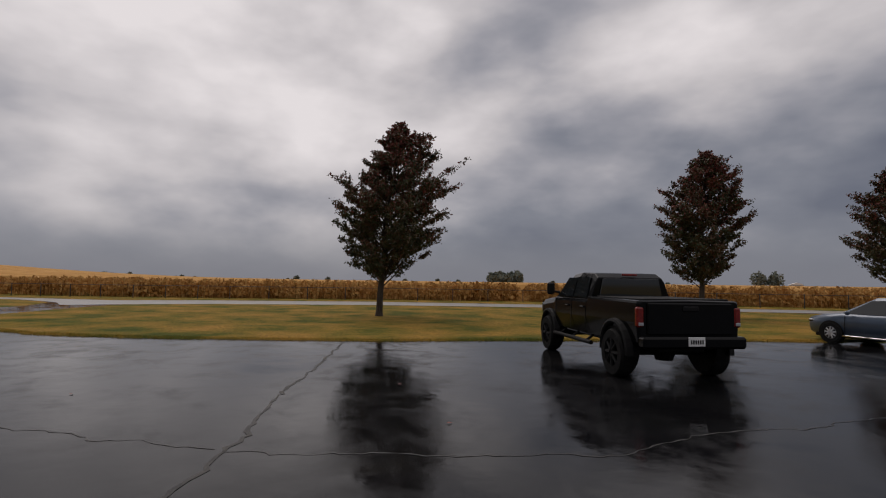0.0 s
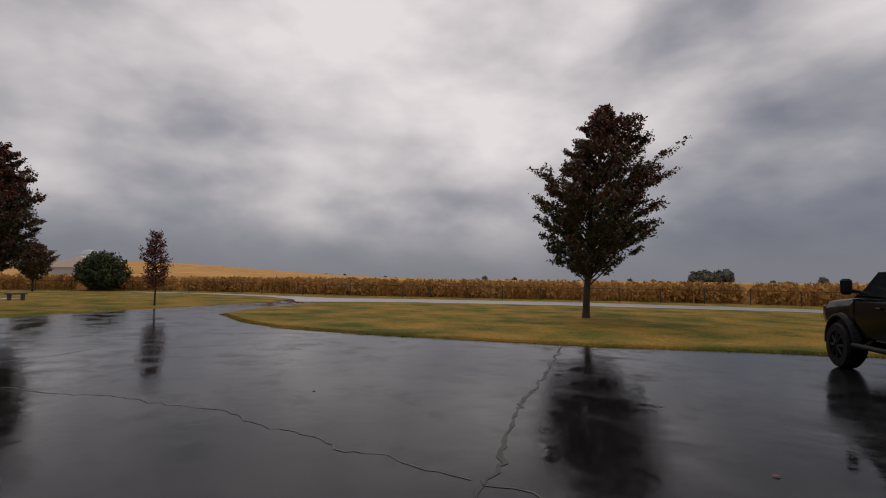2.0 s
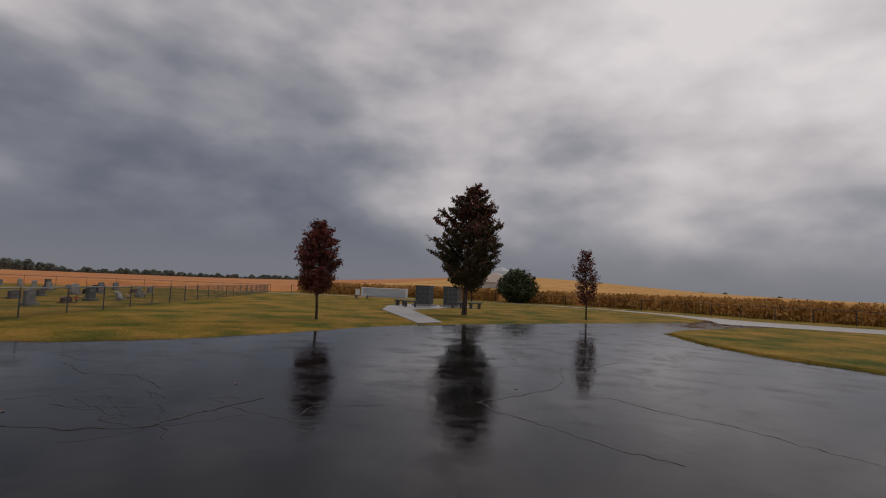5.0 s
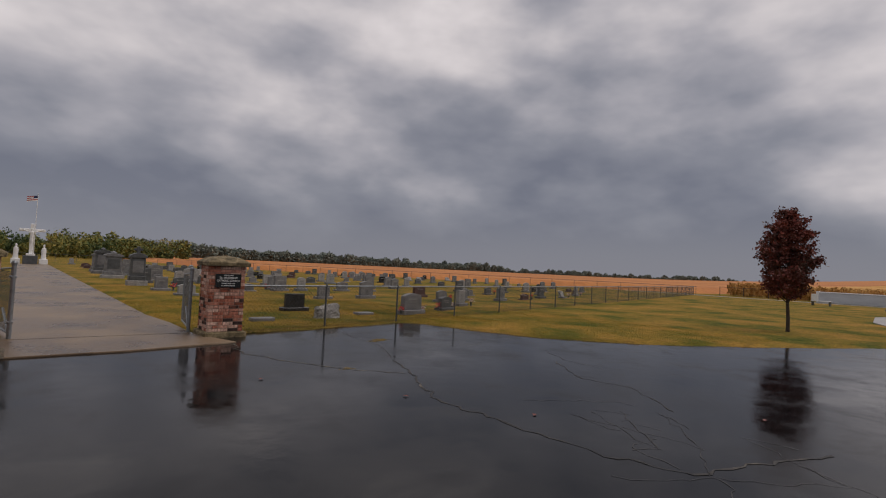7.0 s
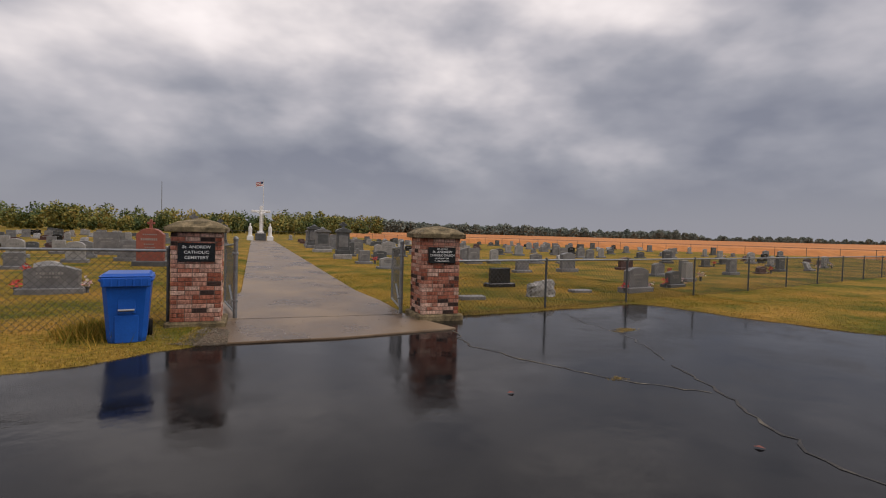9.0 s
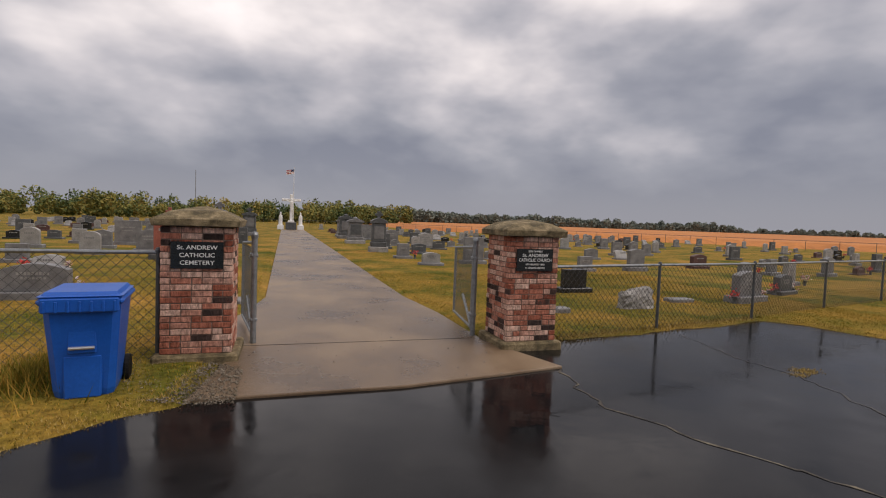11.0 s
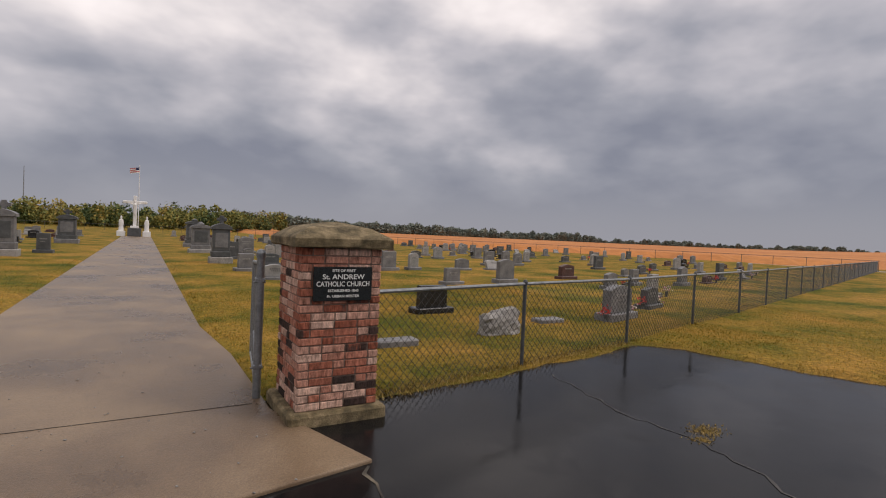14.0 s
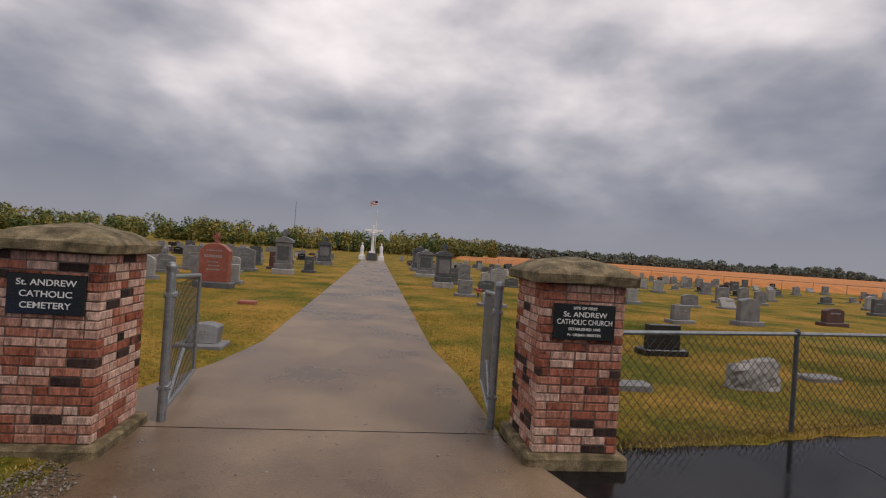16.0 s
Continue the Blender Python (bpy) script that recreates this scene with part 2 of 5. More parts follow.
# aerial haze put into the base colour: leaves paled to grey-green
M["leaf_hazed"] = mat("haze_tinted_leaf", [(0.1, (0.135, 0.16, 0.135)), (0.9, (0.21, 0.235, 0.19))], 0.03, 0.9, by="island", detail=3)
M["straw"] = mat("dry_straw", [(0.1, (0.20, 0.14, 0.035)), (0.5, (0.36, 0.25, 0.075)), (0.9, (0.50, 0.37, 0.15))], 0.8, 0.85, by="island", spec=0.1)
M["corn"] = mat("dry_corn", [(0.1, (0.24, 0.11, 0.032)), (0.45, (0.48, 0.25, 0.078)), (0.8, (0.66, 0.40, 0.15))], 0.12, 0.9, by="island", detail=4, spec=0.05)
M["field"] = mat("ripe_field", [(0.3, (0.36, 0.12, 0.026)), (0.5, (0.45, 0.165, 0.036)), (0.7, (0.53, 0.22, 0.055))], 0.05, 0.9, 0.8, 3.0, fine=(1.2, 0.3), stretch=(1, 0.35, 1), detail=8)
M["blackpaint"] = mat("black_car_paint", [(0.3, (0.002, 0.002, 0.0024)), (0.7, (0.003, 0.003, 0.0034))], 3, 0.16, coat=0.10, spec=0.10)
M["bluepaint"] = mat("grey_blue_car_paint", [(0.3, (0.05, 0.075, 0.115)), (0.7, (0.06, 0.088, 0.13))], 3, 0.35, metal=0.3, coat=0.7)
M["rubber"] = mat("tyre_rubber", [(0.3, (0.004, 0.004, 0.004)), (0.7, (0.012, 0.012, 0.012))], 9, 0.75, 0.5, 50, spec=0.15)
M["blackplastic"] = mat("black_plastic", [(0.3, (0.004, 0.004, 0.004)), (0.7, (0.009, 0.009, 0.009))], 12, 0.6, 0.2, 90, spec=0.2)
M["glass"] = mat("dark_tinted_glass", [(0.3, (0.012, 0.015, 0.017)), (0.7, (0.018, 0.021, 0.023))], 2, 0.05, spec=0.7)
M["chrome"] = mat("chrome", [(0.3, (0.5, 0.5, 0.5)), (0.7, (0.62, 0.62, 0.62))], 5, 0.15, metal=1.0)
M["alloy"] = mat("alloy_wheel", [(0.3, (0.42, 0.42, 0.43)), (0.7, (0.55, 0.55, 0.56))], 5, 0.3, metal=0.7)
M["taillight"] = mat("red_taillight", [(0.3, (0.13, 0.004, 0.003)), (0.7, (0.24, 0.010, 0.006))], 14, 0.15)
M["bin"] = mat("blue_plastic", [(0.3, (0.0, 0.075, 0.38)), (0.7, (0.004, 0.10, 0.47))], 3, 0.38, 0.1, 60, fine=(40, 0.12))
M["flower_red"] = mat("red_flower", [(0.3, (0.5, 0.03, 0.03)), (0.7, (0.7, 0.10, 0.08))], 9, 0.7)
M["flower_mix"] = mat("pale_flower", [(0.3, (0.55, 0.45, 0.45)), (0.5, (0.6, 0.25, 0.3)), (0.7, (0.7, 0.68, 0.6))], 9, 0.7, by="island")
M["flag_red"] = mat("red_cloth", [(0.3, (0.35, 0.02, 0.03)), (0.7, (0.45, 0.04, 0.05))], 9, 0.8)
M["flag_blue"] = mat("navy_cloth", [(0.3, (0.012, 0.018, 0.07)), (0.7, (0.02, 0.03, 0.1))], 9, 0.8)
M["gravel"] = mat("gravel", [(0.2, (0.07, 0.056, 0.038)), (0.5, (0.15, 0.122, 0.088)), (0.8, (0.26, 0.225, 0.175))], 3, 0.85, by="island")
M["shed"] = mat("white_siding", [(0.3, (0.45, 0.47, 0.49)), (0.7, (0.58, 0.6, 0.62))], 0.6, 0.6, stretch=(1, 1, 3))


# ---- mesh helpers ----
rng = np.random.default_rng(7)


class Mesh:
    """Collects vertices and faces and links them as one object."""

    def __init__(self):
        self.v, self.f, self.mi, self.cur = [], [], [], 0

    def add(self, vs, fs):
        o = len(self.v)
        self.v += [tuple(p) for p in vs]
        self.f += [tuple(i + o for i in f) for f in fs]
        self.mi += [self.cur] * len(fs)
        return self

    def box(self, c, s, b=0.0, rz=0.0, taper=1.0):
        """A box with chamfered edges; taper narrows its top."""
        hx, hy, hz = s[0] / 2, s[1] / 2, s[2] / 2
        b = min(b, hx * 0.9, hy * 0.9, hz * 0.9)
        ca, sa = math.cos(radians(rz)), math.sin(radians(rz))
        def put(p):
            k = taper if p[2] > 0 else 1.0
            x, y = p[0] * k, p[1] * k
            return (c[0] + ca * x - sa * y, c[1] + sa * x + ca * y, c[2] + p[2])
        if b <= 0:
            vs = [put((x, y, z)) for z in (-hz, hz) for x, y in ((-hx, -hy), (hx, -hy), (hx, hy), (-hx, hy))]
            return self.add(vs, [(3, 2, 1, 0), (4, 5, 6, 7), (0, 1, 5, 4), (1, 2, 6, 5), (2, 3, 7, 6), (3, 0, 4, 7)])
        vs, idx = [], {}
        for sx in (-1, 1):
            for sy in (-1, 1):
                for sz in (-1, 1):
                    for ax in range(3):
                        p = [sx * (hx - b), sy * (hy - b), sz * (hz - b)]
                        p[ax] = (sx * hx, sy * hy, sz * hz)[ax]
                        idx[sx, sy, sz, ax] = len(vs)
                        vs.append(put(p))
        fs = []
        for ax in range(3):
            o1, o2 = [a for a in range(3) if a != ax]
            for s0 in (-1, 1):
                q = []
                for a, bb in ((-1, -1), (1, -1), (1, 1), (-1, 1)):
                    k = [0, 0, 0]; k[ax], k[o1], k[o2] = s0, a, bb
                    q.append(idx[(*k, ax)])
                flip = (s0 > 0) == (ax == 1)
                fs.append(tuple(reversed(q)) if flip else tuple(q))
            for a in (-1, 1):
                for bb in (-1, 1):
                    k1, k2 = [0, 0, 0], [0, 0, 0]
                    k1[ax], k1[o1], k1[o2] = -1, a, bb
                    k2[ax], k2[o1], k2[o2] = 1, a, bb
                    fs.append((idx[(*k1, o1)], idx[(*k2, o1)], idx[(*k2, o2)], idx[(*k1, o2)]))
        for sx in (-1, 1):
            for sy in (-1, 1):
                for sz in (-1, 1):
                    fs.append(tuple(idx[sx, sy, sz, a] for a in range(3)))
        return self.add(vs, fs)

    def prism(self, prof, d0, d1, m=None, bev=0.0):
        """A profile in x and z, drawn out along y from d0 to d1, with chamfered rims."""
        m = m or Matrix()
        n = len(prof)
        P = np.array(prof, float)
        cx = P.mean(0)
        def inset(k):
            d = P - cx
            r = np.maximum(np.linalg.norm(d, axis=1, keepdims=True), 1e-6)
            return P - d / r * k
        rings = [(P, d0), (P, d1)] if bev <= 0 else [(inset(bev), d0), (P, d0 + bev), (P, d1 - bev), (inset(bev), d1)]
        vs = [m @ Vector((p[0], d, p[1])) for R, d in rings for p in R]
        fs = [tuple(range(n)), tuple(reversed(range((len(rings) - 1) * n, len(rings) * n)))]
        for k in range(len(rings) - 1):
            for i in range(n):
                j = (i + 1) % n
                fs.append((k * n + j, k * n + i, (k + 1) * n + i, (k + 1) * n + j))
        return self.add(vs, fs)

    def tube(self, a, b, r0, r1=None, n=8, cap=True):
        a, b = Vector(a), Vector(b)
        r1 = r0 if r1 is None else r1
        d = (b - a).normalized()
        u = d.orthogonal().normalized()
        v = d.cross(u)
        vs = [p + (u * math.cos(2 * math.pi * i / n) + v * math.sin(2 * math.pi * i / n)) * r for p, r in ((a, r0), (b, r1)) for i in range(n)]
        fs = [(i, (i + 1) % n, n + (i + 1) % n, n + i) for i in range(n)]
        if cap:
            fs += [tuple(reversed(range(n))), tuple(range(n, 2 * n))]
        return self.add(vs, fs)

    def lathe(self, prof, c=(0, 0, 0), n=16, sx=1.0, sy=1.0):
        vs = [(c[0] + r * math.cos(2 * math.pi * i / n) * sx, c[1] + r * math.sin(2 * math.pi * i / n) * sy, c[2] + z) for r, z in prof for i in range(n)]
        fs = [(k * n + i, k * n + (i + 1) % n, (k + 1) * n + (i + 1) % n, (k + 1) * n + i) for k in range(len(prof) - 1) for i in range(n)]
        fs += [tuple(reversed(range(n))), tuple(range((len(prof) - 1) * n, len(prof) * n))]
        return self.add(vs, fs)

    def data(self, name, mats):
        me = bpy.data.meshes.new(name)
        me.from_pydata(self.v, [], self.f)
        for m in mats if isinstance(mats, (list, tuple)) else [mats]:
            me.materials.append(M[m])
        if isinstance(mats, (list, tuple)) and len(mats) > 1:
            me.polygons.foreach_set("material_index", self.mi)
        me.update()
        return me

    def ob(self, name, mats, parent=None, label="", smooth=False):
        o = new(name, self.data(name, mats))
        if smooth:
            o.data.polygons.foreach_set("use_smooth", [True] * len(o.data.polygons))
        if parent:
            o.parent = parent
        if label:
            o["label"] = label
        return o


def raw(name, vs, fs, material, smooth=False):
    me = bpy.data.meshes.new(name)
    vs, fs = np.asarray(vs, np.float32), np.asarray(fs, np.int32)
    me.vertices.add(len(vs)); me.vertices.foreach_set("co", vs.ravel())
    k = fs.shape[1]
    me.loops.add(fs.size); me.loops.foreach_set("vertex_index", fs.ravel())
    me.polygons.add(len(fs)); me.polygons.foreach_set("loop_start", np.arange(0, fs.size, k, dtype=np.int32))
    if smooth:
        me.polygons.foreach_set("use_smooth", np.ones(len(fs), bool))
    me.materials.append(M[material])
    me.update(calc_edges=True)
    return me


def thing(name, label, category, m=None, group="", kind=""):
    e = new(name)
    if m is not None:
        e.matrix_world = m
    return tagged(e, label, category, group, kind)


# ---- plan ----
LOT = [(-60, -9), (-14, -4.6), (-5.5, -2.35), (-4.5, -1.95), (-4.0, -1.45), (-3.5, -1.25), (-3.3, 0.25), (0.1, 0.8), (0.76, 0.66), (0.92, 0.40), (3.05, 0.72), (4.5, 1.0), (5.7, 1.25), (6.2, 0.8), (6.5, -0.7), (7.3, -2.6),
       (8.9, -4.4), (12, -6.2), (16.5, -8.3), (18.6, -10.2), (21.2, -13.2), (24.5, -17), (27.5, -21), (31.5, -25.6), (35.5, -28.0), (42, -27.6), (51.5, -23.6), (58.2, -17.5), (61.4, -10), (62, -2), (62, 30),
       (64.5, 30), (64.4, -2), (63.6, -11.6), (59.6, -19.6), (52.5, -26.3), (43, -30.6), (38, -32.5), (33.6, -38.5), (24, -47.5), (12, -54.8), (-6, -63.2), (-40, -78), (-75, -60)]
ISLE = [(19.6, -20.2), (15.2, -20.1), (12.4, -20.6), (9.2, -22.2), (6.5, -24.1), (3.6, -26.3), (0.6, -29.3), (-5, -34.3), (-7.4, -36.1), (-22, -47), (-34, -58), (-30, -67), (-6, -57), (9.4, -49.6), (19.4, -42.4), (27.2, -34.4), (29.6, -30), (26.6, -26.2), (22.5, -21.8)]
FENCE_R = [(0.78, 0.32), (3.05, 0.86), (5.6, 1.36), (8.6, 2.2), (11.6, 2.95), (14.4, 3.75), (17.2, 4.55), (60, 16.9)]
FENCE_FAR = [(-45, -83), (-6, -65.0), (14.4, -56.6), (24.5, -49.2), (34.2, -40.4), (42.6, -33.6), (53.0, -28.2), (60.6, -21.2), (65.4, -12.6), (66.4, -3), (66.6, 16.5)]


def seg_dist(X, Y, poly, closed=True):
    d = np.full(X.shape, 1e9)
    n = len(poly)
    for i in range(n if closed else n - 1):
        (ax, ay), (bx, by) = poly[i], poly[(i + 1) % n]
        ux, uy = bx - ax, by - ay
        s = np.clip(((X - ax) * ux + (Y - ay) * uy) / (ux * ux + uy * uy), 0, 1)
        d = np.minimum(d, np.hypot(X - ax - s * ux, Y - ay - s * uy))
    return d


def inside(X, Y, poly):
    r = np.zeros(X.shape, bool)
    n = len(poly)
    for i in range(n):
        (ax, ay), (bx, by) = poly[i], poly[(i + 1) % n]
        c = (ay > Y) != (by > Y)
        r ^= c & (X < (bx - ax) * (Y - ay) / ((by - ay) if by != ay else 1e-9) + ax)
    return r


def hill(X, Y):
    """The gentle rise of the fields beyond the far fence."""
    az = np.degrees(np.arctan2(X + 4, Y + 14))
    r = np.hypot(X + 4, Y + 14)
    return np.exp(-(((az - 92) / 17.0) ** 2)) * np.clip(r - 85, 0, 330) * 0.030


def wave(X, Y):
    return 0.5 * np.sin(X * 2.1 + 1.7 * np.sin(Y * 1.3)) + 0.5 * np.sin(Y * 2.7 + 1.3 * np.sin(X * 1.9)) + 0.6 * np.sin(X * 6.3 + Y * 4.1) * np.sin(Y * 7.7 - X * 2.2)


DRIVE_X0, DRIVE_X1 = -3.05, -0.30
SLAB = [(-3.5, -1.22), (-1.6, -1.2), (0.32, -0.86), (-0.1, 0.45), (-0.12, 2.6), (-0.3, 4.6), (-0.3, 61), (-3.05, 61), (-3.05, 4.6), (-3.3, 3.0), (-3.66, 1.8), (-3.72, 0.82), (-3.25, 0.78), (-3.25, 0.3)]


def lawn_z(X, Y):
    """Height of the grass: a low ragged lip above the asphalt, sunk under it and under the drive."""
    on = inside(X, Y, LOT) & ~inside(X, Y, ISLE)
    d = np.minimum(seg_dist(X, Y, LOT), seg_dist(X, Y, ISLE)) * np.where(on, -1, 1)
    dd = inside(X, Y, SLAB)
    d2 = seg_dist(X, Y, SLAB) * np.where(dd, -1, 1)
    k = np.minimum(d, d2) + 0.05 * wave(X * 1.3, Y * 1.3)
    z = np.clip(k / 0.22, -1, 1) * 0.045
    return z + np.where(k > 0, 0.012 * wave(X * 0.8, Y * 0.8) * np.clip(k, 0, 1), 0) + hill(X, Y)


def axis(a, b, step, far, grow=1.16):
    xs = list(np.arange(a, b + step / 2, step))
    s = step
    while xs[-1] < far:
        s *= grow
        xs.append(xs[-1] + s)
    s = step
    while xs[0] > -far:
        s *= grow
        xs.insert(0, xs[0] - s)
    return np.array(xs)


def grid_mesh(xs, ys, zf):
    X, Y = np.meshgrid(xs, ys)
    Z = zf(X, Y)
    nx, ny = len(xs), len(ys)
    i = np.arange(nx * ny).reshape(ny, nx)
    f = np.stack([i[:-1, :-1], i[:-1, 1:], i[1:, 1:], i[1:, :-1]], -1).reshape(-1, 4)
    return np.stack([X, Y, Z], -1).reshape(-1, 3), f


vs, fs = grid_mesh(axis(-9, 21, 0.16, 1500, 1.07), axis(-30, 8, 0.16, 1500, 1.07), lawn_z)
ground = tagged(new("ground", raw("ground", vs, fs, "grass", True)), "mown autumn lawn of green and yellowed grass", "lawn", kind="structure")


def flat_poly(name, poly, z, material, holes=(), thick=0.0):
    bm = bmesh.new()
    loops = []
    for p in (poly, *holes):
        vv = [bm.verts.new((x, y, z)) for x, y in p]
        loops += [bm.edges.new((vv[i], vv[(i + 1) % len(vv)])) for i in range(len(vv))]
    bmesh.ops.triangle_fill(bm, use_beauty=True, use_dissolve=False, edges=loops, normal=(0, 0, 1))
    for f in bm.faces:
        if f.normal.z < 0:
            f.normal_flip()
    if thick:
        r = bmesh.ops.extrude_face_region(bm, geom=bm.faces[:])
        for v in [g for g in r["geom"] if isinstance(g, bmesh.types.BMVert)]:
            v.co.z -= thick
        bmesh.ops.recalc_face_normals(bm, faces=bm.faces[:])
    me = bpy.data.meshes.new(name)
    bm.to_mesh(me); bm.free()
    me.materials.append(M[material])
    return new(name, me)


def grow(poly, k):
    c = np.array(poly, float)
    n = len(c)
    area = 0.5 * sum(c[i][0] * c[(i + 1) % n][1] - c[(i + 1) % n][0] * c[i][1] for i in range(n))
    out = []
    for i in range(n):
        a, b = c[i] - c[i - 1], c[(i + 1) % n] - c[i]
        na, nb = np.array([a[1], -a[0]]) / np.hypot(*a), np.array([b[1], -b[0]]) / np.hypot(*b)
        m = na + nb
        m /= max(np.hypot(*m), 0.4)
        out.append(tuple(c[i] + m * k * (1 if area > 0 else -1)))
    return out


lot = tagged(flat_poly("road", grow(LOT, 0.3), 0.0, "asphalt", [grow(ISLE, -0.3)]), "dark wet cracked asphalt parking lot", "parking lot", kind="structure")
LANE = [(-60, -84), (-6, -62.8), (12, -54.4), (24, -47.1), (33.2, -38.3), (37.6, -32.2), (43, -30.2), (52.3, -26.0), (59.3, -19.5), (63.3, -11.5), (64.1, -2), (64.2, 30), (62.2, 30), (62.2, -2), (61.6, -10.1),
        (58.4, -17.7), (51.6, -23.9), (42, -27.9), (35.4, -28.3), (31.2, -27.2), (30.0, -30), (27.6, -34.6), (19.7, -42.8), (9.6, -50.0), (-6, -57.5), (-30, -67.5), (-50, -76)]
lane = tagged(flat_poly("lane", LANE, 0.006, "farconcrete"), "pale wet concrete lane curving behind the island lawn", "lane", kind="structure")
drive = tagged(flat_poly("driveway", SLAB, 0.028, "concrete", thick=0.12), "wet tan concrete drive into the cemetery", "driveway", kind="structure")
bv = drive.modifiers.new("edge", "BEVEL"); bv.width, bv.segments = 0.012, 2

# ---- fields and corn ----
def slab_field(name, poly_fn, xs, ys, top, material, label, rough):
    vs, fs = grid_mesh(xs, ys, lambda X, Y: np.where(poly_fn(X, Y), top + hill(X, Y) + 0.0035 * np.clip(np.hypot(X, Y) - 90, 0, 300) + rough * wave(X * 0.7, Y * 0.7), -0.5))
    keep = np.array([poly_fn(vs[f, 0], vs[f, 1]).any() for f in fs])
    return tagged(new(name, raw(name, vs, fs[keep], material)), label, "field", kind="stuff")


def beyond_far(X, Y):
    """The corn side of the far fence, two metres and more behind it."""
    d = seg_dist(X, Y, FENCE_FAR, False)
    return ~inside(X, Y, FENCE_FAR + [(66.6, 70), (-160, 70), (-160, -83)]) & (d > 4.0) & (Y < 12) & ((Y < -40) | (X > 60))


slab_field("cornfield", beyond_far, axis(-60, 110, 1.1, 1300, 1.1), axis(-110, 15, 1.1, 1300, 1.1), 1.6, "corn", "tall dry tan corn field ready for harvest", 0.07)


def ripe(X, Y):
    return (Y > 88 - 1.35 * (X - 20)) & (Y > 19) & (X > 22) & (Y < 900)


slab_field("crop_field", ripe, axis(20, 160, 3.0, 1300, 1.15), axis(10, 150, 3.0, 1300, 1.15), 0.75, "field", "rust-orange ripe crop field behind the cemetery", 0.06)


def corn_stalks():
    """Stalks with drooping leaves along the first rows behind the fence."""
    V, F = [], []
    P = np.array(FENCE_FAR, float)
    for i in range(len(P) - 1):
        a, b = P[i], P[i + 1]
        L = np.hypot(*(b - a))
        u = (b - a) / L
        nrm = np.array([u[1], -u[0]])
        cnt = int(L * 52)
        for s, o in zip(rng.random(cnt) * L, 2.2 + rng.random(cnt) * 3.2):
            c = a + u * s + nrm * o
            h = 1.25 + rng.random() * 0.6
            z0 = float(hill(c[0], c[1]))
            ang = rng.random() * 6.28
            dx, dy = math.cos(ang) * 0.025, math.sin(ang) * 0.025
            k = len(V)
            V += [(c[0] - dx, c[1] - dy, z0), (c[0] + dx, c[1] + dy, z0), (c[0] + dx * 0.5, c[1] + dy * 0.5, z0 + h), (c[0] - dx * 0.5, c[1] - dy * 0.5, z0 + h)]
            F.append((k, k + 1, k + 2, k + 3))
            for _ in range(7):
                zz = h * (0.25 + 0.75 * rng.random())
                q = rng.random() * 6.28
                ll = 0.14 + 0.26 * rng.random()
                ex, ey = c[0] + math.cos(q) * ll, c[1] + math.sin(q) * ll
                px, py = -math.sin(q) * 0.02, math.cos(q) * 0.02
                k = len(V)
                V += [(c[0] - px, c[1] - py, z0 + zz), (c[0] + px, c[1] + py, z0 + zz + 0.02), (ex + px, ey + py, z0 + zz - 0.12 + 0.3 * rng.random()), (ex, ey, z0 + zz - 0.2)]
                F.append((k, k + 1, k + 2, k + 3))
    return tagged(new("corn_stalks", raw("corn_stalks", V, F, "corn")), "dry brown corn stalks standing behind the fence", "corn", kind="stuff")


corn_stalks()


